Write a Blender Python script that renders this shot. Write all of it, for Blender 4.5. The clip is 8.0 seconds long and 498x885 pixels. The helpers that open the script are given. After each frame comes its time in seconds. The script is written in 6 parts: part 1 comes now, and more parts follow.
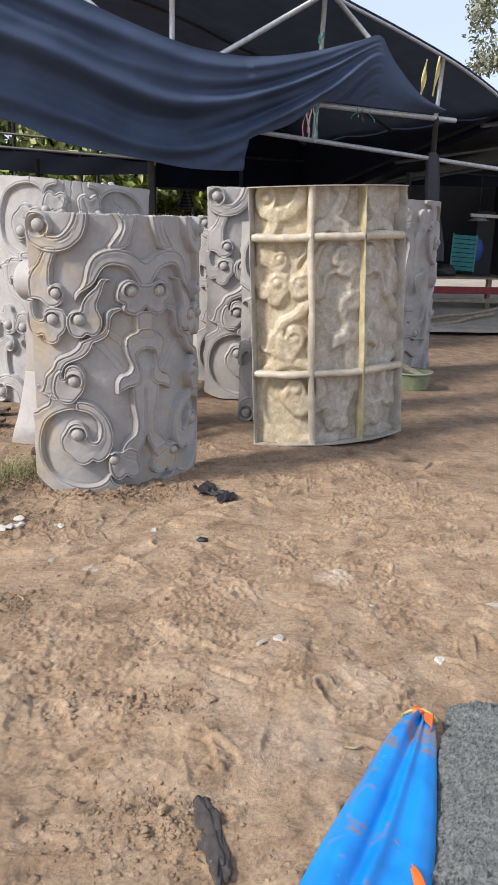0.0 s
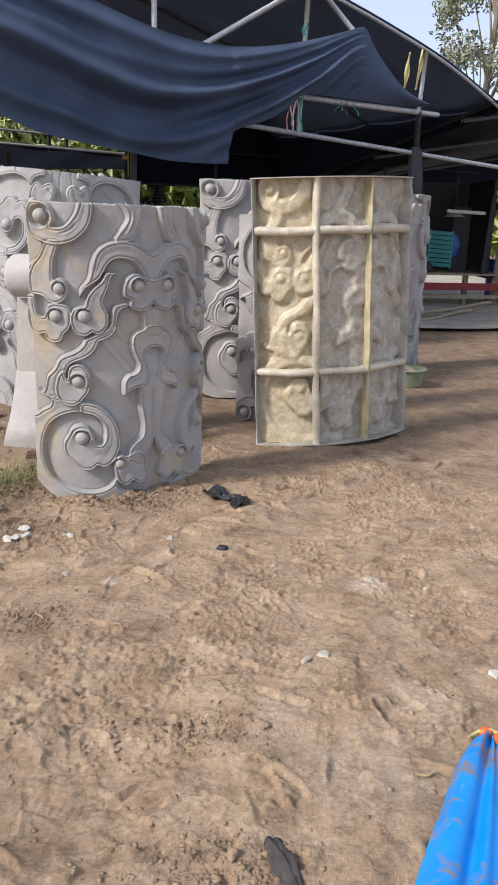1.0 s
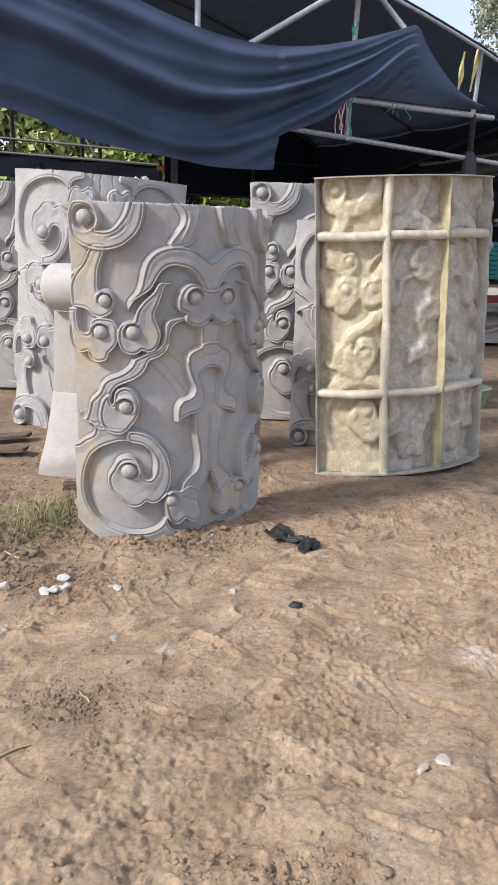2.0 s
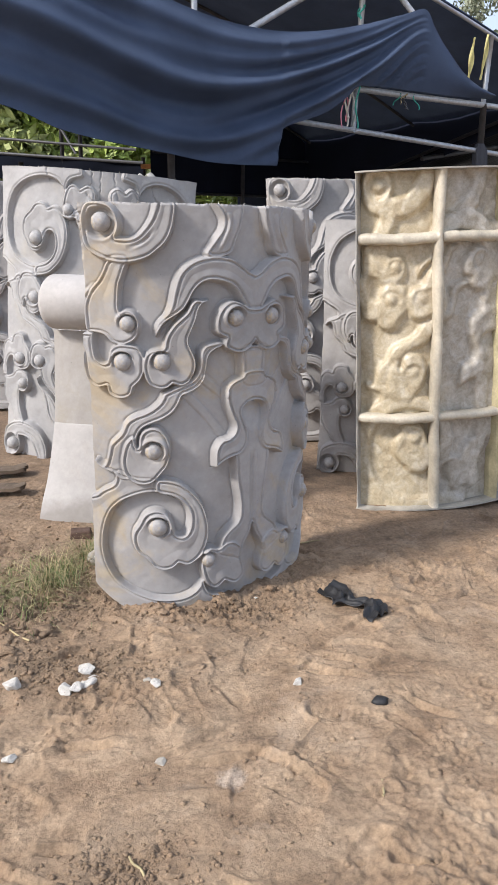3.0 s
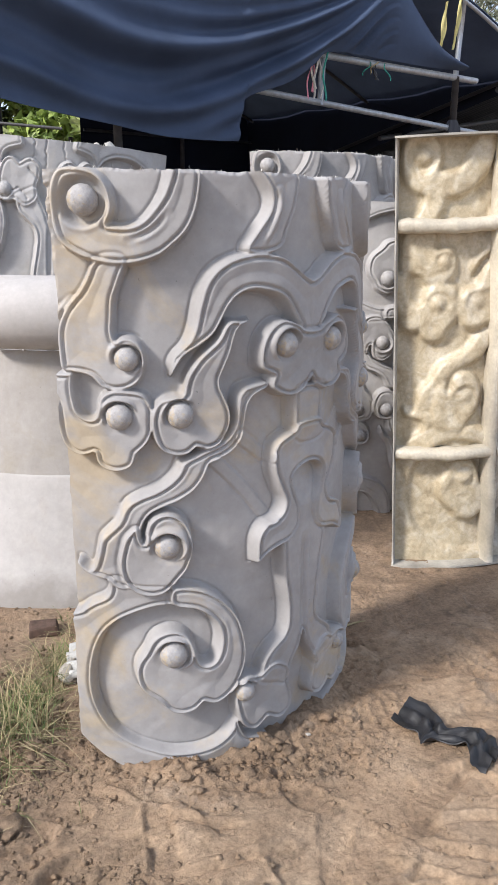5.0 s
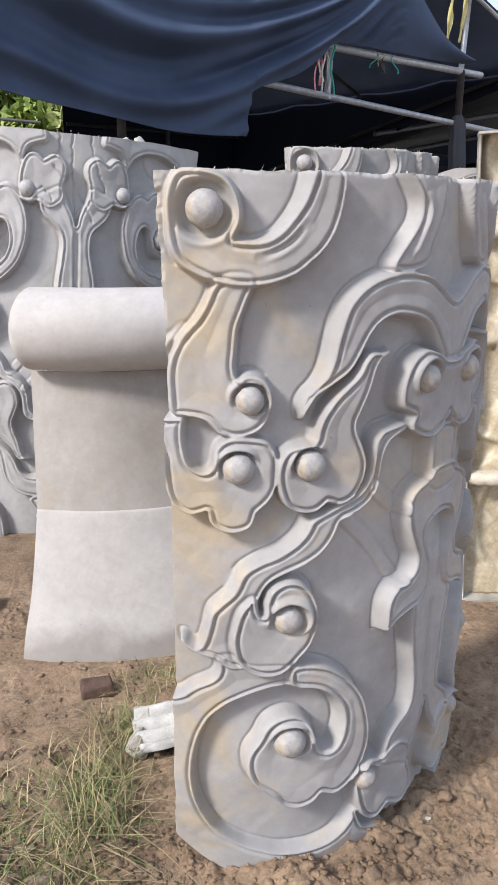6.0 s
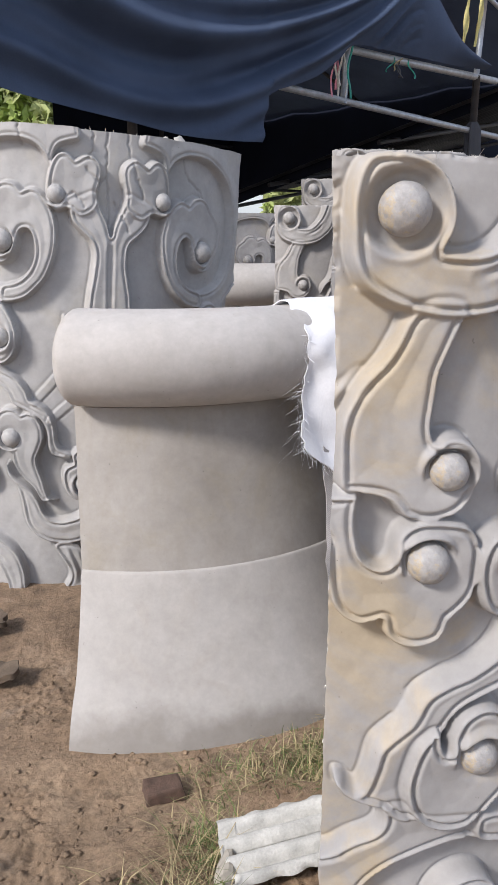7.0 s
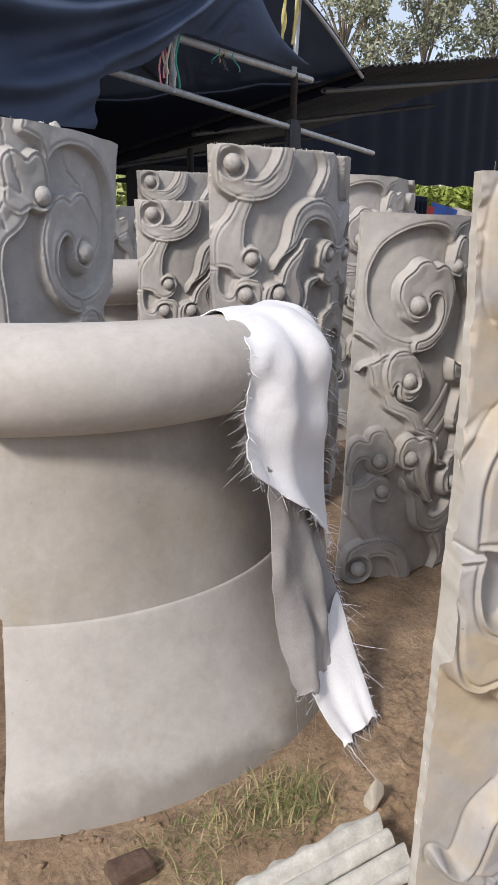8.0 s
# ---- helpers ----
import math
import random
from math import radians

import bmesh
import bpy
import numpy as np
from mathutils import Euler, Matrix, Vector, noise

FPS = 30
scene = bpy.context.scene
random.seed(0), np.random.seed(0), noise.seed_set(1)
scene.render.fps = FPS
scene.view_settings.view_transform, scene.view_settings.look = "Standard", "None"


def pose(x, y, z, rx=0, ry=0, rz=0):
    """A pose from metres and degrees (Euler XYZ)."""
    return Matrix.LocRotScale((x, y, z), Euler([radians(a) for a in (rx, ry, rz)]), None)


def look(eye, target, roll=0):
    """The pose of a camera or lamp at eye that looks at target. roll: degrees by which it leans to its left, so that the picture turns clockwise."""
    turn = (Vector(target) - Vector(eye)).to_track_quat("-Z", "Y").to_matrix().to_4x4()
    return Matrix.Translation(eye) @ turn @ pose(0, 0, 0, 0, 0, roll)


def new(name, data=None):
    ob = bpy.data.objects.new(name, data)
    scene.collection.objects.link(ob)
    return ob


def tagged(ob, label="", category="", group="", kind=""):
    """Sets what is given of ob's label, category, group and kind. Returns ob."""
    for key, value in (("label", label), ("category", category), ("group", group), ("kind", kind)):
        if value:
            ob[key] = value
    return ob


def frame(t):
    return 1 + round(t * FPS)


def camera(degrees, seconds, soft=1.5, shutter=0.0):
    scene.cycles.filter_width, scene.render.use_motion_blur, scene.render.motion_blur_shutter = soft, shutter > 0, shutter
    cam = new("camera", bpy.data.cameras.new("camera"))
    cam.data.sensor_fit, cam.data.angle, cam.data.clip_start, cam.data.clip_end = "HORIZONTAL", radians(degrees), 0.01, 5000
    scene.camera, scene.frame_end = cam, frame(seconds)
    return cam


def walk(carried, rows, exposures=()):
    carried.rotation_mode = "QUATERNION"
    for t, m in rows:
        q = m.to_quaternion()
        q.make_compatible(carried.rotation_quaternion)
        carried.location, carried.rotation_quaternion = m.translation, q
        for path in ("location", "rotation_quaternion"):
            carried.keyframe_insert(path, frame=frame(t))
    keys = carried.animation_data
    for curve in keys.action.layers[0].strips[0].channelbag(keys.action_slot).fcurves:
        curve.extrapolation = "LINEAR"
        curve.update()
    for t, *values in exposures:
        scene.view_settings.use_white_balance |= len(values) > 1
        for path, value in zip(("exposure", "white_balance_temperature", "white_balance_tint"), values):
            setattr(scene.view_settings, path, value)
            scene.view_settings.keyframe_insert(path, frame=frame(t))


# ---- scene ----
cam = camera(36.1, 8.0, 1.1)
PATH = [
    (0, (0.002, 0.068, 1.57), (0.0, 1.991, 1.022), 1.7),
    (0.5, (-0.127, 0.159, 1.549), (-0.074, 2.079, 0.994), 1.9),
    (1, (-0.273, 0.264, 1.532), (-0.182, 2.184, 0.98), 1.8),
    (1.5, (-0.336, 0.474, 1.496), (-0.274, 2.399, 0.955), 1.4),
    (2, (-0.465, 0.826, 1.473), (-0.443, 2.757, 0.952), 1.5),
    (3.3, (-0.812, 1.646, 1.502), (-0.71, 3.573, 0.977), 0.6),
    (3.5, (-0.847, 1.749, 1.491), (-0.725, 3.675, 0.967), 0.7),
    (4, (-0.941, 1.978, 1.49), (-0.775, 3.898, 0.957), 0.5),
    (5.5, (-1.164, 2.735, 1.495), (-0.867, 4.632, 0.934), 0.5),
    (6, (-1.358, 2.898, 1.521), (-1.025, 4.787, 0.957), 0.4),
    (6.5, (-1.49, 3.124, 1.507), (-1.117, 5.008, 0.947), 0.4),
    (7, (-1.599, 3.377, 1.51), (-1.212, 5.265, 0.973), 0.3),
    (7.5, (-1.789, 3.575, 1.519), (-1.2, 5.409, 0.98), 1.2),
    (8, (-1.925, 3.712, 1.542), (-1.048, 5.422, 0.988), 1.5),
]
walk(cam, [(t, look(eye, target, roll)) for t, eye, target, roll in PATH],
     [(0, 0.46, 6280, 11.5), (1, 0.40, 6200, 11.5), (2, 0.55, 6150, 11), (4, 0.56, 6120, 11), (5.5, 0.62, 6050, 11), (6.5, 0.55, 6100, 11), (7, 0.38, 6120, 11.5), (8, 0.28, 6400, 11)])

# ---- light ----
SUN_EL, SUN_AZ = 38.0, -118.0      # degrees; azimuth from +y, clockwise
world = bpy.data.worlds.new("sky")
scene.world = world
world.use_nodes = True
wn = world.node_tree
sky = wn.nodes.new("ShaderNodeTexSky")
sky.sky_type = "NISHITA"
sky.sun_disc = False
sky.sun_elevation, sky.sun_rotation = radians(SUN_EL), radians(SUN_AZ)
sky.air_density, sky.dust_density, sky.ozone_density = 1.0, 1.6, 2.0
haze = wn.nodes.new("ShaderNodeMix")            # thin even cloud over the whole sky
haze.data_type = "RGBA"
haze.inputs[0].default_value = 0.55
wn.links.new(sky.outputs[0], haze.inputs[6])
haze.inputs[7].default_value = (5.1, 5.25, 5.65, 1)
wn.links.new(haze.outputs[2], wn.nodes["Background"].inputs[0])
wn.nodes["Background"].inputs[1].default_value = 0.14
sun = new("sun", bpy.data.lights.new("sun", "SUN"))
sun.data.energy, sun.data.angle, sun.data.color = 3.25, radians(10), (1.0, 0.92, 0.82)
se, sa = radians(SUN_EL), radians(SUN_AZ)
sun.matrix_world = look((0, 0, 30), Vector((0, 0, 30)) - Vector((math.sin(sa) * math.cos(se), math.cos(sa) * math.cos(se), math.sin(se))))


# ---- small helpers ----
def mesh_of(name, verts, faces, material, smooth=True):
    me = bpy.data.meshes.new(name)
    me.from_pydata([tuple(map(float, v)) for v in verts], [], faces)
    me.materials.append(material)
    if smooth:
        me.polygons.foreach_set("use_smooth", [True] * len(me.polygons))
    me.update()
    return me


def part(name, data, parent=None, label="", m=None):
    ob = new(name, data)
    if m is not None:
        ob.matrix_basis = m
    if parent is not None:
        ob.parent = parent
    if label:
        ob["label"] = label
    return ob


def from_bm(name, bm, material, smooth=False):
    me = bpy.data.meshes.new(name)
    bm.normal_update()
    bm.to_mesh(me)
    bm.free()
    me.materials.append(material)
    if smooth:
        me.polygons.foreach_set("use_smooth", [True] * len(me.polygons))
    return me


def box_mesh(name, size, material, bevel=0.004, jitter=0.0, rng=None):
    """A bevelled box that stands on z = 0."""
    bm = bmesh.new()
    bmesh.ops.create_cube(bm, size=1)
    for v in bm.verts:
        v.co = Vector((v.co.x * size[0], v.co.y * size[1], (v.co.z + 0.5) * size[2]))
        if jitter:
            v.co += Vector([(rng or random).uniform(-jitter, jitter) for _ in range(3)])
    if bevel:
        bmesh.ops.bevel(bm, geom=bm.edges[:], offset=bevel, segments=2, affect="EDGES", profile=0.6)
    return from_bm(name, bm, material)


def tube(name, points, radius, material, sides=10, closed_ends=True):
    """A round bar along points; radius a number or one per point."""
    pts = [Vector(p) for p in points]
    radii = radius if isinstance(radius, (list, tuple)) else [radius] * len(pts)
    verts, faces = [], []
    up = Vector((0, 0, 1))
    for i, p in enumerate(pts):
        d = (pts[min(i + 1, len(pts) - 1)] - pts[max(i - 1, 0)]).normalized()
        a = d.cross(up if abs(d.z) < 0.95 else Vector((1, 0, 0))).normalized()
        b = d.cross(a)
        for k in range(sides):
            t = 2 * math.pi * k / sides
            verts.append(p + (a * math.cos(t) + b * math.sin(t)) * radii[i])
    for i in range(len(pts) - 1):
        for k in range(sides):
            k2 = (k + 1) % sides
            faces.append((i * sides + k, i * sides + k2, (i + 1) * sides + k2, (i + 1) * sides + k))
    if closed_ends:
        faces.append(tuple(range(sides)))
        faces.append(tuple((len(pts) - 1) * sides + k for k in reversed(range(sides))))
    return mesh_of(name, verts, faces, material)


def grid_mesh(name, P, material, both=0.0):
    """A sheet from an array of points (rows, columns, 3); both: its thickness."""
    P = np.asarray(P, float)
    n, m = P.shape[:2]
    idx = np.arange(n * m).reshape(n, m)
    faces = np.stack([idx[:-1, :-1], idx[:-1, 1:], idx[1:, 1:], idx[1:, :-1]], -1).reshape(-1, 4)
    verts = P.reshape(-1, 3)
    if both:
        du, dv = np.gradient(P, axis=1), np.gradient(P, axis=0)
        nor = np.cross(du, dv)
        nor /= np.linalg.norm(nor, axis=2, keepdims=True) + 1e-9
        k = n * m
        verts = np.concatenate([verts, (P + nor * both).reshape(-1, 3)])
        rim = np.concatenate([idx[0, :], idx[1:, -1], idx[-1, -2::-1], idx[-2:0:-1, 0]])
        edge = np.arange(len(rim)) + 2 * k
        nxt, q = np.roll(edge, -1), len(rim)
        verts = np.concatenate([verts, verts[rim], verts[rim + k]])
        faces = np.concatenate([faces, faces[:, ::-1] + k, np.stack([nxt, edge, edge + q, nxt + q], -1)])
    return mesh_of(name, verts.tolist(), faces.tolist(), material)


def lattice_noise(x, y, size, seed):
    """Smooth noise in -1..1 at arrays x, y with features of that size."""
    g = np.random.RandomState(seed).uniform(-1, 1, (64, 64))
    x, y = np.asarray(x) / size + 17.3, np.asarray(y) / size + 9.1
    i, j = np.floor(x).astype(int), np.floor(y).astype(int)
    fx, fy = x - i, y - j
    fx, fy = fx * fx * (3 - 2 * fx), fy * fy * (3 - 2 * fy)
    a, b = g[i % 64, j % 64], g[(i + 1) % 64, j % 64]
    c, d = g[i % 64, (j + 1) % 64], g[(i + 1) % 64, (j + 1) % 64]
    return (a * (1 - fx) + b * fx) * (1 - fy) + (c * (1 - fx) + d * fx) * fy


def curve_through(points, n=8, closed=False):
    """Points along a smooth line through the given ones."""
    p = np.asarray(points, float)
    k = len(p)
    out = []
    for i in range(k if closed else k - 1):
        if closed:
            a, b, c, d = p[i - 1], p[i], p[(i + 1) % k], p[(i + 2) % k]
        else:
            a, b, c, d = p[max(i - 1, 0)], p[i], p[i + 1], p[min(i + 2, k - 1)]
        for t in np.arange(n) / n:
            out.append(0.5 * (2 * b + (c - a) * t + (2 * a - 5 * b + 4 * c - d) * t * t + (3 * b - a - 3 * c + d) * t ** 3))
    if not closed:
        out.append(p[-1])
    return np.array(out)


# ---- materials ----
def material(name, build):
    m = bpy.data.materials.new(name)
    m.use_nodes = True
    t = m.node_tree
    build(t, t.nodes["Principled BSDF"])
    return m


def node(t, kind, **values):
    n = t.nodes.new(kind)
    for key, value in values.items():
        n.inputs[key.replace("_", " ")].default_value = value
    return n


def noise_node(t, scale, detail=6.0, rough=0.6, coords="Object", distort=0.0):
    c = t.nodes.new("ShaderNodeTexCoord")
    n = t.nodes.new("ShaderNodeTexNoise")
    n.inputs["Scale"].default_value, n.inputs["Detail"].default_value = scale, detail
    n.inputs["Roughness"].default_value, n.inputs["Distortion"].default_value = rough, distort
    t.links.new(c.outputs[coords], n.inputs["Vector"])
    return n


def ramp(t, source, stops, mode="LINEAR"):
    r = t.nodes.new("ShaderNodeValToRGB")
    r.color_ramp.interpolation = mode
    while len(r.color_ramp.elements) < len(stops):
        r.color_ramp.elements.new(0.5)
    for e, (at, col) in zip(r.color_ramp.elements, stops):
        e.position, e.color = at, (*col, 1) if len(col) == 3 else col
    t.links.new(source, r.inputs[0])
    return r


def mix(t, fac, a, b, how="MIX"):
    n = t.nodes.new("ShaderNodeMix")
    n.data_type, n.blend_type = "RGBA", how
    for socket, value in ((0, fac), (6, a), (7, b)):
        if hasattr(value, "is_linked"):
            t.links.new(value, n.inputs[socket])
        else:
            n.inputs[socket].default_value = value if socket == 0 else (*value, 1)
    return n.outputs[2]


def bump(t, bsdf, sources):
    """sources: (socket, strength, distance) from coarse to fine."""
    last = None
    for s, strength, distance in sources:
        b = t.nodes.new("ShaderNodeBump")
        b.inputs["Strength"].default_value, b.inputs["Distance"].default_value = strength, distance
        t.links.new(s, b.inputs["Height"])
        if last is not None:
            t.links.new(last, b.inputs["Normal"])
        last = b.outputs[0]
    t.links.new(last, bsdf.inputs["Normal"])


def grey(v):
    return (v, v, v)


def cast_stone(name, dark, mid, light, stain, seed=0.0, edge=0.0, streaks=0.0, damp=0.0):
    def build(t, b):
        big, fine = noise_node(t, 2.3 + seed, 5, 0.55), noise_node(t, 38, 6, 0.7)
        spot = noise_node(t, 4.1 + seed, 6, 0.65, distort=0.6)
        pits, dust = noise_node(t, 95, 2, 0.5), noise_node(t, 11, 6, 0.7, distort=0.3)
        col = ramp(t, big.outputs[0], [(0.3, dark), (0.5, mid), (0.72, light)]).outputs[0]
        c = t.nodes.new("ShaderNodeTexCoord")
        sep = t.nodes.new("ShaderNodeSeparateXYZ")
        t.links.new(c.outputs["Object"], sep.inputs[0])
        where = t.nodes.new("ShaderNodeMath")           # release oil dried yellow along one long edge
        where.operation = "MULTIPLY_ADD"
        where.inputs[1].default_value, where.inputs[2].default_value = -edge, -0.46 * edge
        t.links.new(sep.outputs[0], where.inputs[0])
        lim = t.nodes.new("ShaderNodeClamp")
        lim.inputs[2].default_value = 0.14
        t.links.new(where.outputs[0], lim.inputs[0])
        add = t.nodes.new("ShaderNodeMath")
        add.operation = "ADD"
        t.links.new(lim.outputs[0], add.inputs[0])
        t.links.new(spot.outputs[0], add.inputs[1])
        col = mix(t, ramp(t, add.outputs[0], [(0.54, grey(0)), (0.72, grey(0.75))]).outputs[0], col, stain)
        if streaks:
            m = t.nodes.new("ShaderNodeMapping")
            m.inputs["Scale"].default_value = (7, 7, 0.9)
            t.links.new(c.outputs["Object"], m.inputs[0])
            run = noise_node(t, 1.0, 5, 0.65, distort=0.4)
            t.links.new(m.outputs[0], run.inputs["Vector"])
            col = mix(t, ramp(t, run.outputs[0], [(0.48, grey(0)), (0.72, grey(streaks))]).outputs[0], col, (0.265, 0.228, 0.168))
        if damp:                                        # ground water and painted shade at the foot's bottom, with an uneven brim
            brim = t.nodes.new("ShaderNodeMath")
            brim.operation = "MULTIPLY_ADD"
            brim.inputs[1].default_value = 0.30
            t.links.new(big.outputs[0], brim.inputs[0])
            t.links.new(sep.outputs[2], brim.inputs[2])
            col = mix(t, ramp(t, brim.outputs[0], [(0.10 + damp, grey(0.7)), (0.17 + damp, grey(0.0))]).outputs[0], col, (0.20, 0.178, 0.155))
        col = mix(t, 0.30, col, ramp(t, dust.outputs[0], [(0.3, grey(0.38)), (0.7, grey(0.62))]).outputs[0], "OVERLAY")
        col = mix(t, 0.22, col, ramp(t, fine.outputs[0], [(0.3, grey(0.36)), (0.7, grey(0.64))]).outputs[0], "OVERLAY")
        hole = ramp(t, pits.outputs[0], [(0.19, grey(0.0)), (0.26, grey(1.0))]).outputs[0]
        col = mix(t, 0.5, col, hole, "MULTIPLY")
        t.links.new(col, b.inputs["Base Color"])
        b.inputs["Roughness"].default_value = 0.72
        bump(t, b, [(big.outputs[0], 0.25, 0.01), (dust.outputs[0], 0.15, 0.004), (fine.outputs[0], 0.12, 0.003), (hole, 0.3, 0.002)])
    return material(name, build)


STONE = cast_stone("cast_stone", (0.272, 0.262, 0.256), (0.338, 0.326, 0.320), (0.398, 0.386, 0.378), (0.42, 0.338, 0.222), 0.0, 2.4)
STONE_FAR = cast_stone("cast_stone_weathered", (0.28, 0.266, 0.256), (0.345, 0.329, 0.318), (0.405, 0.388, 0.375), (0.38, 0.345, 0.29), 0.3)
STONE_DAMP = cast_stone("cast_stone_damp", (0.31, 0.305, 0.30), (0.375, 0.365, 0.36), (0.43, 0.42, 0.41), (0.41, 0.385, 0.34), 0.4)
# base pieces: one stone, sky light on foot and roll put into paler tones
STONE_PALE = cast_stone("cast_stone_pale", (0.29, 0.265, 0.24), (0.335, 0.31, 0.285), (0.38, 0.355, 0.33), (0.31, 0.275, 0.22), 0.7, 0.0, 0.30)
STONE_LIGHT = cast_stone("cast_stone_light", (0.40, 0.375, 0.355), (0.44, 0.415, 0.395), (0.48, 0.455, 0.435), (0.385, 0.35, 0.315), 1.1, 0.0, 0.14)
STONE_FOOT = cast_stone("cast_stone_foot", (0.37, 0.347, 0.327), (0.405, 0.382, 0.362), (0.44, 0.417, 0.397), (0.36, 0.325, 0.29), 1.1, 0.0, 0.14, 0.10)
STONE_EDGE = cast_stone("broken_plaster_edge", (0.40, 0.38, 0.34), (0.50, 0.48, 0.44), (0.58, 0.56, 0.53), (0.45, 0.40, 0.31), 3.0)


def soil(t, b):
    c = t.nodes.new("ShaderNodeTexCoord")
    sep = t.nodes.new("ShaderNodeSeparateXYZ")
    t.links.new(c.outputs["Object"], sep.inputs[0])
    big, mid, fine = noise_node(t, 0.9, 5, 0.6), noise_node(t, 5, 7, 0.6), noise_node(t, 70, 6, 0.75)
    grit, powder = noise_node(t, 240, 3, 0.6), noise_node(t, 11, 8, 0.7, distort=0.8)
    dry = ramp(t, mid.outputs[0], [(0.28, (0.245, 0.160, 0.097)), (0.5, (0.355, 0.250, 0.160)), (0.72, (0.455, 0.336, 0.226))]).outputs[0]
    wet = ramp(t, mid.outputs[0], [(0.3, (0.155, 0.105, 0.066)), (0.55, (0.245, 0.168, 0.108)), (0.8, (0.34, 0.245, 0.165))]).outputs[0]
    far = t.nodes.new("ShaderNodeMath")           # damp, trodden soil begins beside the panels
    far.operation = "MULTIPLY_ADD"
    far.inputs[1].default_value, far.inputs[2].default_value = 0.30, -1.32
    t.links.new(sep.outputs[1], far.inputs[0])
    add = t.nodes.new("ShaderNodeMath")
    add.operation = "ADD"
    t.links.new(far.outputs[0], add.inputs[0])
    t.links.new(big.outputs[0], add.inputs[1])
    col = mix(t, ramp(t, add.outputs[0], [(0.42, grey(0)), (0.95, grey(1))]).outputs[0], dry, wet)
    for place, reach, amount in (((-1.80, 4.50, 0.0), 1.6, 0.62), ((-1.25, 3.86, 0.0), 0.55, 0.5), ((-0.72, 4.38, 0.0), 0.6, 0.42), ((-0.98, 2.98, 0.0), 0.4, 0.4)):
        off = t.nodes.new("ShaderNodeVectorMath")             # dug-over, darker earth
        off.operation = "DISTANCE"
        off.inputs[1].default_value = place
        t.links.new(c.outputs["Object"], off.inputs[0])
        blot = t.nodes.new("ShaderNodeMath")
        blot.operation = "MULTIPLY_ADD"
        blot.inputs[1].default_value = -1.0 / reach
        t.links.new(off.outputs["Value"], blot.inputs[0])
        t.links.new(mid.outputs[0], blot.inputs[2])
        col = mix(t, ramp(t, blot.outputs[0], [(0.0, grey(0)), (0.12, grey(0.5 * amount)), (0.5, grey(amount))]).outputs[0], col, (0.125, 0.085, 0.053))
    for place, reach, amount in (((0.20, 2.12, 0.0), 0.55, 0.26), ((0.43, 3.33, 0.0), 0.26, 0.55), ((0.42, 2.42, 0.0), 0.4, 0.22), ((-0.72, 3.32, 0.0), 0.14, 0.6), ((-0.05, 2.35, 0.0), 0.35, 0.2)):
        off = t.nodes.new("ShaderNodeVectorMath")             # spilt plaster powder trodden in
        off.operation = "DISTANCE"
        off.inputs[1].default_value = place
        t.links.new(c.outputs["Object"], off.inputs[0])
        blot = t.nodes.new("ShaderNodeMath")
        blot.operation = "MULTIPLY_ADD"
        blot.inputs[1].default_value = -1.0 / reach
        t.links.new(off.outputs["Value"], blot.inputs[0])
        t.links.new(powder.outputs[0], blot.inputs[2])
        col = mix(t, ramp(t, blot.outputs[0], [(0.12, grey(0)), (0.3, grey(amount))]).outputs[0], col, (0.56, 0.46, 0.37))
    small = noise_node(t, 26, 8, 0.72, distort=0.2)
    tread = noise_node(t, 9, 8, 0.66, distort=0.3)
    col = mix(t, 0.34, col, ramp(t, small.outputs[0], [(0.36, grey(0.12)), (0.47, grey(0.46)), (0.56, grey(0.56)), (0.68, grey(0.78))]).outputs[0], "OVERLAY")
    col = mix(t, 0.42, col, ramp(t, fine.outputs[0], [(0.34, grey(0.18)), (0.5, grey(0.5)), (0.66, grey(0.8))]).outputs[0], "OVERLAY")
    col = mix(t, 0.52, col, ramp(t, tread.outputs[0], [(0.34, grey(0.16)), (0.45, grey(0.50)), (0.60, grey(0.54)), (0.72, grey(0.7))]).outputs[0], "OVERLAY")
    pale = noise_node(t, 2.7, 7, 0.7, distort=0.8)
    col = mix(t, ramp(t, pale.outputs[0], [(0.58, grey(0)), (0.72, grey(0.45))]).outputs[0], col, (0.56, 0.44, 0.33))
    t.links.new(col, b.inputs["Base Color"])
    b.inputs["Roughness"].default_value = 0.92
    bump(t, b, [(tread.outputs[0], 0.3, 0.03), (small.outputs[0], 0.6, 0.018), (fine.outputs[0], 0.75, 0.009), (grit.outputs[0], 0.5, 0.003)])


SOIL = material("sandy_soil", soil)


def plain(name, col, rough=0.6, metal=0.0, scale=12.0, spread=0.25, bumpy=0.15, size=0.004):
    def build(t, b):
        n, f = noise_node(t, scale, 5, 0.6), noise_node(t, scale * 9, 4, 0.6)
        lo, hi = tuple(c * (1 - spread) for c in col), tuple(min(1, c * (1 + spread)) for c in col)
        c1 = ramp(t, n.outputs[0], [(0.3, lo), (0.7, hi)]).outputs[0]
        t.links.new(mix(t, 0.25, c1, f.outputs[0], "OVERLAY"), b.inputs["Base Color"])
        b.inputs["Roughness"].default_value, b.inputs["Metallic"].default_value = rough, metal
        bump(t, b, [(n.outputs[0], bumpy, size * 2), (f.outputs[0], bumpy, size)])
    return material(name, build)


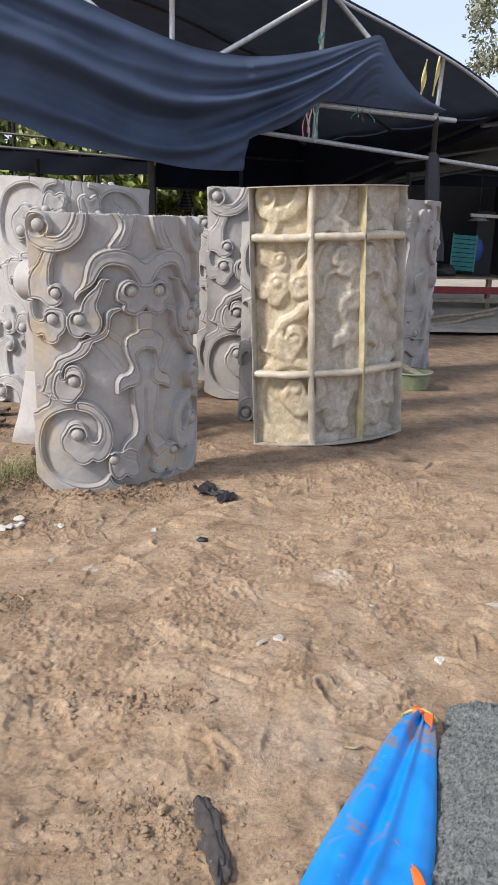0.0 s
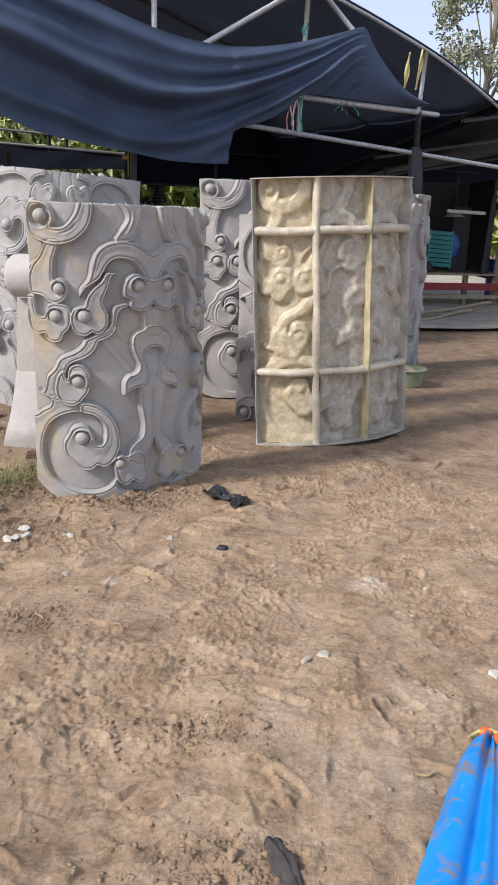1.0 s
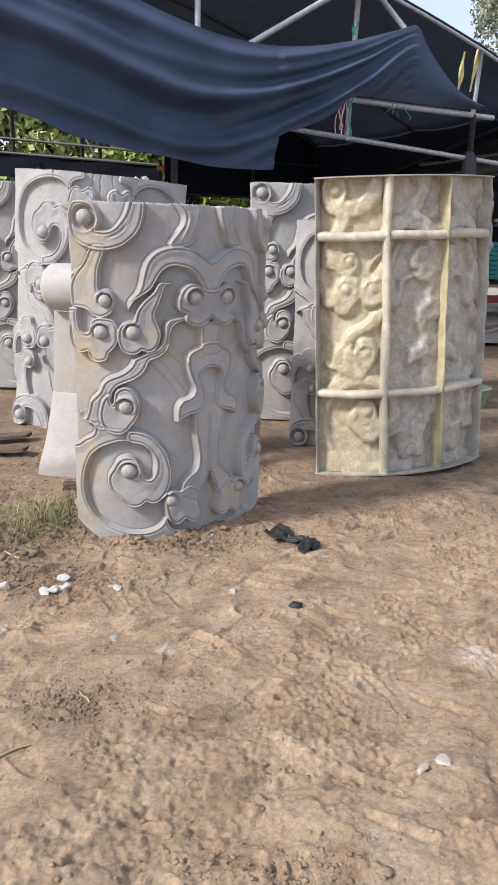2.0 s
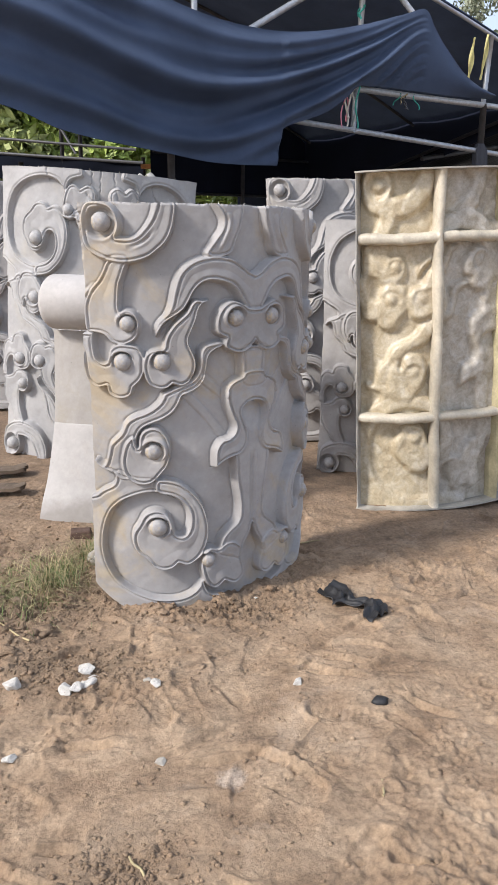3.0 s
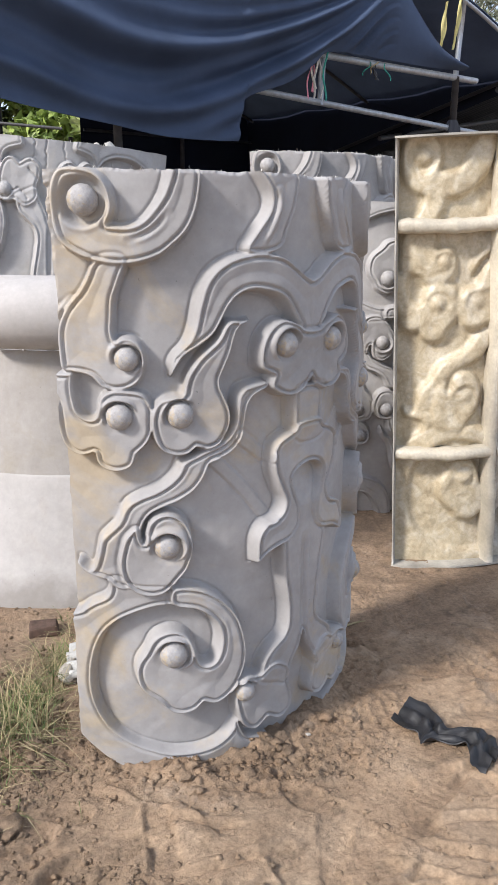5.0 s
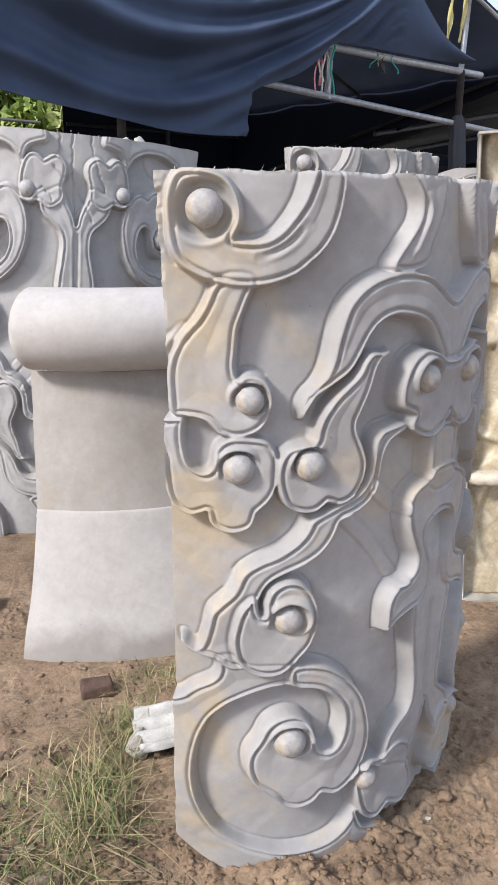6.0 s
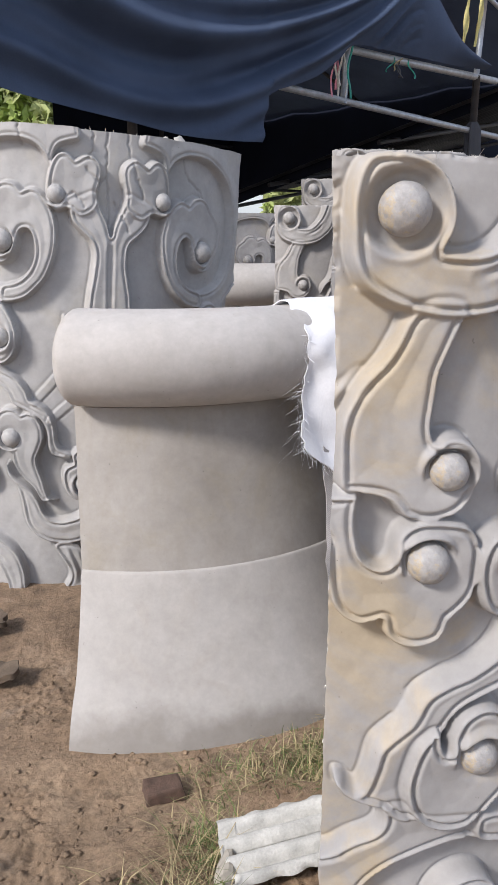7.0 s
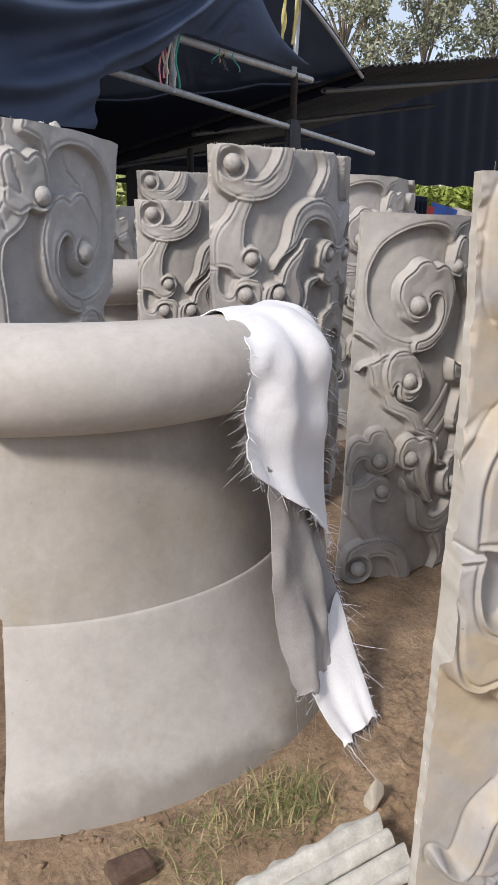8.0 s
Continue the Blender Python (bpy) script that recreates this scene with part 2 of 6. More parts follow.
def woven(name, col, rough=0.85, weave=0.0, spread=0.2, see=0.0):
    def build(t, b):
        n, crease = noise_node(t, 1.7, 5, 0.6), noise_node(t, 5.5, 6, 0.55, distort=1.2)
        fine = noise_node(t, 120, 3, 0.6)
        lo, hi = tuple(x * (1 - spread) for x in col), tuple(x * (1 + spread) for x in col)
        c1 = ramp(t, n.outputs[0], [(0.3, lo), (0.7, hi)]).outputs[0]
        c1 = mix(t, 0.25, c1, ramp(t, fine.outputs[0], [(0.3, grey(0.35)), (0.7, grey(0.65))]).outputs[0], "OVERLAY")
        relief_of = [(n.outputs[0], 0.2, 0.02), (crease.outputs[0], 0.30, 0.018), (fine.outputs[0], 0.12, 0.001)]
        if weave:
            c = t.nodes.new("ShaderNodeTexCoord")
            w = t.nodes.new("ShaderNodeTexWave")
            w.bands_direction = "DIAGONAL"
            w.inputs["Scale"].default_value = weave
            w.inputs["Distortion"].default_value = 1.5
            w.inputs["Detail Scale"].default_value = 3.0
            t.links.new(c.outputs["Object"], w.inputs["Vector"])
            c1 = mix(t, 0.22, c1, ramp(t, w.outputs[0], [(0.2, grey(0.3)), (0.8, grey(0.7))]).outputs[0], "OVERLAY")
        t.links.new(c1, b.inputs["Base Color"])
        b.inputs["Roughness"].default_value = rough
        b.inputs["Specular IOR Level"].default_value = 0.2
        if see:
            b.inputs["Alpha"].default_value = 1 - see
        bump(t, b, relief_of)
    return material(name, build)


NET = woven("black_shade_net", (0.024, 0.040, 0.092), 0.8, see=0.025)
# roof copy of the net: blue sky glow put into a lighter base colour
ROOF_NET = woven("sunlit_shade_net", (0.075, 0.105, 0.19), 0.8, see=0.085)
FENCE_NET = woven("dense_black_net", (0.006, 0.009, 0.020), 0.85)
CLOTH_DARK = woven("navy_shade_cloth", (0.058, 0.080, 0.134), 0.75, see=0.07)
CURTAIN = woven("faded_black_cloth", (0.05, 0.053, 0.063), 0.85)
STEEL = plain("galvanised_steel", (0.42, 0.44, 0.47), 0.45, 0.55, 20, 0.2)
DARK_STEEL = plain("dark_steel", (0.06, 0.06, 0.065), 0.55, 0.4)
def fibreglass(t, b):
    c = t.nodes.new("ShaderNodeTexCoord")
    sep = t.nodes.new("ShaderNodeSeparateXYZ")
    t.links.new(c.outputs["Object"], sep.inputs[0])
    big, mid, fine = noise_node(t, 3.2, 5, 0.6), noise_node(t, 13, 6, 0.65, distort=0.8), noise_node(t, 70, 5, 0.7)
    resin = ramp(t, mid.outputs[0], [(0.25, (0.34, 0.265, 0.165)), (0.5, (0.49, 0.415, 0.285)), (0.75, (0.62, 0.565, 0.45))]).outputs[0]
    mat = ramp(t, mid.outputs[0], [(0.25, (0.26, 0.23, 0.18)), (0.5, (0.42, 0.38, 0.32)), (0.78, (0.58, 0.56, 0.52))]).outputs[0]
    part_x = t.nodes.new("ShaderNodeMath")        # yellower resin on the first bay, greyer on the others
    part_x.operation = "MULTIPLY_ADD"
    part_x.inputs[1].default_value, part_x.inputs[2].default_value = 2.2, -0.15
    t.links.new(sep.outputs[0], part_x.inputs[0])
    add = t.nodes.new("ShaderNodeMath")
    add.operation = "ADD"
    t.links.new(part_x.outputs[0], add.inputs[0])
    t.links.new(big.outputs[0], add.inputs[1])
    col = mix(t, ramp(t, add.outputs[0], [(0.25, grey(0)), (0.75, grey(1))]).outputs[0], resin, mat)
    t.links.new(mix(t, 0.4, col, fine.outputs[0], "OVERLAY"), b.inputs["Base Color"])
    b.inputs["Roughness"].default_value = 0.42
    bump(t, b, [(mid.outputs[0], 0.22, 0.012), (fine.outputs[0], 0.3, 0.003)])


FIBREGLASS = material("resin_fibreglass", fibreglass)
RESIN_RIB = plain("resin_rib", (0.53, 0.475, 0.375), 0.4, 0.0, 9.0, 0.2, 0.4, 0.005)
RESIN_YELLOW = plain("yellow_resin", (0.46, 0.405, 0.25), 0.35, 0.0, 9.0, 0.3, 0.4, 0.005)
RESIN_RIM = plain("resin_rim", (0.36, 0.34, 0.30), 0.5, 0.0, 9.0, 0.3, 0.4, 0.005)
WHITE_CLOTH = woven("white_cotton", (0.72, 0.72, 0.75), 0.9, spread=0.08)
GREY_CLOTH = woven("grey_woven_cloth", (0.33, 0.315, 0.315), 0.9, weave=90.0, spread=0.45)
CONCRETE = plain("pale_concrete", (0.40, 0.365, 0.31), 0.85, 0, 2.0, 0.2, 0.3)
WOOD = plain("weathered_wood", (0.30, 0.24, 0.17), 0.8, 0, 14, 0.3, 0.4)
LEAF = plain("leaf_green", (0.30, 0.38, 0.09), 0.55, 0, 3, 0.35)
LEAF_PALE = plain("leaf_pale", (0.36, 0.40, 0.16), 0.6, 0, 3, 0.35)
TREE_LEAF = plain("tree_leaf_grey", (0.16, 0.18, 0.11), 0.6, 0, 3, 0.3)
TREE_LEAF_PALE = plain("tree_leaf_pale", (0.25, 0.26, 0.18), 0.6, 0, 3, 0.3)
BARK = plain("bark", (0.20, 0.17, 0.13), 0.9, 0, 15, 0.3, 0.5)
def tarpaulin(t, b):
    n, f, m = noise_node(t, 5, 4, 0.55), noise_node(t, 60, 4, 0.6), noise_node(t, 6.0, 6, 0.7, distort=0.5)
    col = ramp(t, n.outputs[0], [(0.3, (0.003, 0.20, 0.60)), (0.7, (0.006, 0.27, 0.74))]).outputs[0]
    col = mix(t, ramp(t, m.outputs[0], [(0.56, grey(0)), (0.63, grey(0.85))]).outputs[0], col, (0.22, 0.17, 0.12))
    scuff = noise_node(t, 14, 6, 0.75, distort=1.5)
    col = mix(t, ramp(t, scuff.outputs[0], [(0.66, grey(0)), (0.74, grey(0.5))]).outputs[0], col, (0.35, 0.45, 0.75))
    t.links.new(col, b.inputs["Base Color"])
    b.inputs["Roughness"].default_value = 0.42
    bump(t, b, [(n.outputs[0], 0.2, 0.010), (f.outputs[0], 0.12, 0.002)])


TARP_BLUE = material("blue_tarpaulin", tarpaulin)
TARP_ORANGE = plain("orange_tarpaulin", (0.80, 0.14, 0.02), 0.4, 0, 8, 0.15, 0.2)
GRAVEL = plain("grey_grit", (0.21, 0.225, 0.22), 0.9, 0, 90, 0.55, 0.8, 0.006)
MUDDY_CLOTH = plain("muddy_cloth", (0.065, 0.055, 0.05), 0.85, 0, 25, 0.4, 0.5)
RUBBER = plain("black_rag", (0.018, 0.018, 0.02), 0.55, 0, 20, 0.3, 0.3)
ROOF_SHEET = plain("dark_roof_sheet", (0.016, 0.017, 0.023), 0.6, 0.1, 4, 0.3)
TEAL = plain("teal_paint", (0.05, 0.26, 0.27), 0.5)
RED = plain("red_paint", (0.24, 0.022, 0.028), 0.55)
GRASS = plain("grass_blade", (0.12, 0.155, 0.045), 0.6, 0, 5, 0.4)
STRAW = plain("dry_straw", (0.38, 0.31, 0.17), 0.8, 0, 5, 0.35)
SACKING = plain("pale_sacking", (0.66, 0.63, 0.57), 0.85, 0, 8, 0.2)
PLASTER = plain("white_plaster", (0.60, 0.57, 0.52), 0.85, 0, 30, 0.2, 0.7, 0.008)
SHEETING = plain("white_roofing_sheet", (0.47, 0.46, 0.43), 0.8, 0, 18, 0.25, 0.5)
ROTTEN = plain("rotten_wood", (0.115, 0.085, 0.06), 0.9, 0, 14, 0.4, 0.6)
# timber with the orange of its sunlight put into the colour
AMBER = plain("sunlit_timber", (0.55, 0.24, 0.07), 0.5, 0, 10, 0.3)


def striped(t, b):
    c = t.nodes.new("ShaderNodeTexCoord")
    w = t.nodes.new("ShaderNodeTexWave")
    w.bands_direction = "Z"
    w.inputs["Scale"].default_value, w.inputs["Distortion"].default_value = 4.2, 1.0
    t.links.new(c.outputs["Object"], w.inputs["Vector"])
    t.links.new(ramp(t, w.outputs[0], [(0.45, (0.012, 0.012, 0.016)), (0.75, (0.07, 0.07, 0.075))]).outputs[0], b.inputs["Base Color"])
    b.inputs["Roughness"].default_value = 0.9


STRIPED = material("striped_cloth", striped)
BRICK = plain("dark_brick", (0.095, 0.058, 0.042), 0.9, 0, 25, 0.4, 0.6)
YELLOW = plain("yellow_ribbon", (0.62, 0.55, 0.22), 0.6)
GREEN_CORD = plain("green_cord", (0.03, 0.28, 0.22), 0.6)
PINK_CORD = plain("pink_cord", (0.65, 0.25, 0.33), 0.6)
BLUE_PLASTIC = plain("blue_plastic", (0.03, 0.09, 0.35), 0.4)
BASIN_GREEN = plain("pale_green_plastic", (0.22, 0.26, 0.17), 0.5, 0, 12, 0.2)

# ---- the cloud-scroll ornament, in centimetres from the middle line and from the foot ----
PLATES, RIDGES = [], []


def plate(outline, level=0.036, bevel=1.0, sink=None):
    """sink: heights between which the plate dives under the one above it."""
    PLATES.append((outline, level, bevel, sink))


def ridge(line, kind="lip"):
    RIDGES.append((line, kind))


# scroll top
plate([(-62.8, 161.2), (-64.6, 157.0), (-64.6, 150.0), (-63.7, 145.3), (-61.7, 142.6), (-58.1, 140.4), (-51.8, 138.8), (-47.3, 139.0), (-40.8, 140.8), (-36.2, 144.5), (-33.0, 149.0), (-31.3, 154.5), (-30.8, 163.0), (-38.3, 163.0), (-39.9, 156.1), (-43.3, 150.8), (-46.8, 148.4), (-51.6, 148.6), (-51.6, 148.6), (-50.5, 151.0), (-50.3, 154.0), (-51.3, 157.5), (-53.8, 160.2), (-58.0, 161.6)], 0.040, 1.6)
# leaf
plate([(-55.5, 141.8), (-58.5, 134.3), (-61.5, 131.0), (-63.8, 127.8), (-64.9, 122.3), (-64.7, 117.4), (-64.2, 113.6), (-61.1, 113.7), (-57.6, 112.9), (-56.2, 111.4), (-55.2, 109.9), (-52.3, 108.9), (-48.6, 109.4), (-45.6, 111.7), (-44.3, 114.9), (-44.2, 118.6), (-45.4, 121.4), (-47.7, 122.7), (-50.1, 122.7), (-51.4, 121.6), (-51.8, 124.8), (-51.2, 130.8), (-49.8, 135.5), (-47.1, 141.9)], 0.034, 1.2)
# cloud b
plate([(-73, 113.6), (-61.7, 114.0), (-61.2, 113.6), (-61.7, 110.4), (-61.5, 107.2), (-60.3, 103.6), (-58.2, 102.2), (-56.4, 102.9), (-56.0, 106.6), (-54.7, 108.6), (-52.0, 109.9), (-47.4, 109.5), (-44.4, 108.3), (-43.0, 105.3), (-42.8, 100.7), (-43.6, 97.3), (-45.0, 95.2), (-47.0, 93.2), (-47.0, 93.2), (-47.8, 90.2), (-49.7, 88.9), (-52.6, 88.3), (-55.4, 89.1), (-57.1, 90.9), (-57.4, 93.4), (-57.4, 93.4), (-60.2, 92.3), (-62.7, 93.2), (-64.5, 95.4), (-65.3, 98.1), (-65.6, 100.7), (-65.9, 107.2)], 0.036, 1.0)
# cloud neck with its tendril
plate([(-18.0, 126.3), (-20.1, 125.0), (-22.2, 124.5), (-23.5, 121.6), (-24.4, 118.1), (-25.8, 114.6), (-27.3, 110.7), (-25.4, 106.5), (-24.1, 102.8), (-24.5, 99.1), (-25.8, 96.5), (-27.4, 94.5), (-30.4, 93.4), (-33.0, 94.4), (-33.0, 94.4), (-35.1, 92.6), (-38.2, 92.4), (-40.8, 93.4), (-42.4, 95.6), (-43.5, 98.9), (-43.9, 102.6), (-42.8, 105.8), (-40.6, 107.7), (-37.9, 108.4), (-36.2, 108.2), (-35.9, 110.5), (-34.8, 114.0), (-32.7, 117.0), (-30.2, 119.2), (-27.5, 121.7), (-25.8, 125.2), (-24.0, 126.3), (-21.3, 125.7)], 0.042, 0.9)
# arch over the two eyes, with the brow between them
plate([(-38.5, 111.8), (-39.3, 115.0), (-38.4, 118.1), (-35.0, 121.2), (-33.5, 125.7), (-32.7, 130.4), (-31.5, 134.7), (-29.3, 138.0), (-25.5, 140.7), (-21.0, 142.2), (-14.9, 142.5), (-9.9, 141.4), (-5.6, 138.8), (-1.4, 135.5), (4.0, 135.0), (4.0, 114.8), (-5.0, 115.1), (-4.7, 122.5), (-6.5, 125.3), (-8.5, 128.6), (-10.8, 131.0), (-14.8, 132.3), (-18.6, 133.0), (-21.9, 132.2), (-24.5, 129.8), (-26.3, 126.0), (-27.9, 123.1), (-30.1, 120.9), (-33.6, 118.7), (-35.9, 117.2), (-37.6, 114.1)], 0.038, 1.6)
# eye cloud
plate([(-11.4, 125.9), (-14.8, 123.5), (-16.9, 119.9), (-17.4, 115.3), (-16.4, 112.9), (-13.2, 111.4), (-13.2, 111.4), (-14.2, 108.5), (-12.4, 106.7), (-9.5, 105.3), (-6.2, 105.0), (-2.7, 106.5), (0.0, 109.6), (0.0, 109.6), (4.0, 110.0), (4.0, 122.2), (-3.3, 122.4), (-4.7, 123.7), (-8.0, 125.4)], 0.044, 1.0)
# tail
plate([(-13.9, 110.5), (-18.6, 109.9), (-21.6, 109.0), (-23.4, 105.9), (-23.4, 100.5), (-25.7, 96.0), (-32.5, 93.3), (-37.0, 91.2), (-37.7, 89.0), (-39.6, 86.3), (-43.5, 83.8), (-48.0, 82.1), (-51.2, 79.8), (-52.6, 75.5), (-55.3, 72.6), (-57.5, 70.4), (-58.2, 66.0), (-59.4, 62.1), (-61.1, 62.6), (-62.1, 64.0), (-63.6, 64.3), (-62.9, 61.3), (-60.3, 59.8), (-56.4, 58.7), (-53.5, 55.6), (-48.5, 55.6), (-43.2, 58.4), (-43.1, 63.6), (-45.1, 65.2), (-46.4, 69.7), (-46.6, 72.6), (-45.5, 75.0), (-44.0, 77.2), (-41.0, 78.7), (-36.4, 80.5), (-33.1, 83.0), (-30.8, 86.2), (-29.6, 89.6), (-27.7, 90.0), (-24.1, 91.7), (-21.3, 94.7), (-20.2, 98.7), (-19.7, 104.1), (-17.8, 106.6), (-13.5, 108.0)], 0.036, 1.6)
# cloud low
plate([(-47.3, 74.5), (-50.6, 72.1), (-52.5, 66.0), (-52.1, 59.4), (-49.0, 55.0), (-44.3, 53.9), (-40.2, 55.3), (-37.7, 58.7), (-37.7, 58.7), (-35.1, 62.1), (-33.7, 67.3), (-34.5, 73.2), (-37.4, 76.8), (-41.0, 78.0), (-44.5, 76.3), (-45.8, 73.0), (-46.0, 69.0), (-47.1, 71.6)], 0.046, 1.0)
# ring
plate([(-73, 47.4), (-63.8, 49.0), (-61.4, 51.3), (-56.5, 53.7), (-55.4, 56.2), (-56.0, 58.6), (-53.4, 60.2), (-48.5, 57.1), (-42.5, 56.8), (-37.8, 56.8), (-35.6, 56.4), (-35.1, 53.0), (-35.1, 49.5), (-40.6, 50.9), (-46.0, 50.0), (-52.7, 47.2), (-56.9, 43.2), (-59.5, 38.2), (-60.8, 31.7), (-60.8, 25.0), (-59.4, 19.3), (-56.5, 13.5), (-51.6, 9.4), (-45.2, 6.2), (-38.0, 4.6), (-30.6, 4.7), (-25.1, 7.4), (-21.7, 13.4), (-20.9, 8.1), (-19.2, 5.6), (-15.5, 4.4), (-10.7, 3.5), (-13.4, -3.9), (-24.1, -5.7), (-38.1, -6.1), (-49.7, -4.8), (-73, -5.5)], 0.032, 1.3)
# arm
plate([(-40.5, 56.4), (-35.1, 56.5), (-29.4, 54.0), (-24.2, 49.2), (-20.9, 42.7), (-19.4, 34.9), (-20.2, 27.6), (-22.9, 22.5), (-26.0, 19.7), (-29.1, 18.8), (-32.0, 20.2), (-32.0, 20.2), (-34.4, 17.9), (-38.0, 17.2), (-41.5, 18.5), (-43.3, 21.5), (-46.4, 23.7), (-48.4, 26.0), (-49.7, 30.4), (-49.3, 34.5), (-46.8, 38.1), (-45.4, 41.5), (-42.7, 43.7), (-39.3, 44.1), (-35.8, 42.4), (-34.0, 39.4), (-33.2, 33.9), (-31.5, 32.2), (-29.3, 32.7), (-27.8, 35.6), (-27.5, 41.3), (-29.8, 46.1), (-34.1, 49.4), (-40.6, 50.7)], 0.04, 1.3)
# cloud foot
plate([(-16.0, 24.7), (-19.4, 26.3), (-22.2, 24.8), (-23.6, 20.9), (-23.0, 15.3), (-21.6, 10.6), (-19.3, 7.8), (-16.2, 7.4), (-13.3, 9.8), (-13.3, 9.8), (-9.4, 7.4), (-5.8, 8.7), (-3.8, 11.2), (-4.4, 15.7), (-5.7, 19.1), (-4.8, 23.7), (-9.2, 27.3), (-12.8, 27.4)], 0.042, 1.0)
# leg of the stem
plate([(4.0, 90.0), (-9.5, 90.0), (-10.0, 84.0), (-7.0, 76.0), (-8.0, 67.0), (-9.4, 66.0), (-9.1, 59.1), (-8.3, 52.8), (-7.1, 46.1), (-6.3, 39.9), (-7.1, 35.4), (-10.4, 33.0), (-13.3, 30.5), (-15.0, 27.7), (-16.0, 23.4), (-13.2, 21.8), (-9.1, 20.0), (-6.0, 18.8), (-4.3, 24.0), (-2.4, 26.9), (-0.9, 30.3), (-0.3, 33.6), (4.0, 34.6)], 0.038, 1.2, (73, 83))
# fleur
plate([(4.0, 98.0), (-5.0, 98.0), (-5.8, 95.6), (-8.6, 95.0), (-11.5, 93.2), (-12.7, 90.5), (-12.7, 87.6), (-11.8, 83.6), (-10.2, 79.5), (-8.6, 76.3), (-9.3, 73.4), (-11.4, 71.5), (-14.6, 71.1), (-16.6, 68.6), (-17.6, 64.7), (-17.2, 59.8), (-17.2, 59.8), (-14.3, 61.8), (-11.1, 63.4), (-6.6, 64.2), (-4.3, 66.2), (-2.9, 69.1), (-3.2, 73.9), (-5.2, 78.3), (-6.2, 81.8), (-4.6, 84.5), (-1.7, 85.6), (4.0, 85.7)], 0.044, 0.7)
# nose
plate([(4.0, 108.0), (-6.6, 108.0), (-6.2, 100.3), (-5.6, 92.0), (4.0, 92.0)], 0.036, 1.2)
# top leaf
plate([(-18.6, 162.6), (-15.6, 158.6), (-13.8, 155.3), (-14.2, 152.0), (-16.8, 148.6), (-22.2, 141.4), (-10.3, 141.4), (-7.8, 148.6), (-5.3, 155.1), (-4.4, 163.0)], 0.034, 1.0)
ridge([(-38.6, 151.0), (-42.0, 147.0), (-47.0, 145.0)], "groove")
ridge([(-65.7, 126.7), (-64.0, 128.7), (-61.5, 130.8)], "lip")
ridge([(-27.7, 89.8), (-20.0, 82.1), (-12.2, 72.0)], "strap")
ridge([(-21.1, 96.1), (-17.2, 92.7), (-12.9, 89.3)], "strap")
ridge([(-11.2, 156.5), (-11.4, 152.0), (-13.6, 147.0), (-15.8, 143.5)], "lip")
ridge([(-0.5, 64.0), (-0.5, 48.0), (-0.5, 34.0)], "groove")
# bosses: place, radius, and the curl that winds round each: first and last angle, width
BOSSES = [(-56.9, 153.7, 3.6, 0, 0, 0), (-48.6, 117.2, 2.9, 205, -70, 1.9), (-50.7, 102.9, 3.3, 215, 10, 1.5), (-36.5, 103.1, 3.4, 215, 40, 1.3),
          (-8.6, 119.0, 3.4, 245, 0, 2.2), (-40.3, 68.1, 3.4, 205, -60, 2.2), (-39.2, 36.4, 3.8, 175, -80, 1.7), (-19.7, 20.6, 3.0, 215, 20, 1.4)]
DISH = (-57.0, 153.8, 6.3)
PANEL_R, PANEL_H, PANEL_HALF = 0.643, 1.607, 0.652


def rounded(points, closed, times=2):
    """Corner-cut polyline; a point given twice stays a sharp tip."""
    p = np.array(points, float)
    for _ in range(times):
        q = np.roll(p, -1, 0) if closed else p[1:]
        h = p if closed else p[:-1]
        mid = np.stack([0.75 * h + 0.25 * q, 0.25 * h + 0.75 * q], 1).reshape(-1, 2)
        p = mid if closed else np.concatenate([p[:1], mid, p[-1:]])
    return p.tolist()


def distance_to(line, X, Y, closed):
    """Distance from points to a polyline, the sideways share of its direction, and whether they lie inside."""
    best = np.full(X.shape, 1e9)
    side = np.zeros(X.shape)
    inside = np.zeros(X.shape, bool)
    n = len(line)
    for i in range(n if closed else n - 1):
        (ax, ay), (bx, by) = line[i], line[(i + 1) % n]
        dx, dy = bx - ax, by - ay
        t = np.clip(((X - ax) * dx + (Y - ay) * dy) / (dx * dx + dy * dy + 1e-9), 0, 1)
        ex, ey = X - ax - t * dx, Y - ay - t * dy
        d2 = ex * ex + ey * ey
        closer = d2 < best
        best = np.where(closer, d2, best)
        side = np.where(closer, ex, side)
        if closed and abs(dy) > 1e-9:
            inside ^= ((ay > Y) != (by > Y)) & (X < ax + (Y - ay) * dx / dy)
    best = np.sqrt(best)
    return best, side / (best + 1e-6), inside


def patch(line, X, Y, reach):
    """Rows and columns of the grid round a line."""
    p = np.array(line)
    sel = (X > p[:, 0].min() - reach) & (X < p[:, 0].max() + reach) & (Y > p[:, 1].min() - reach) & (Y < p[:, 1].max() + reach)
    return sel


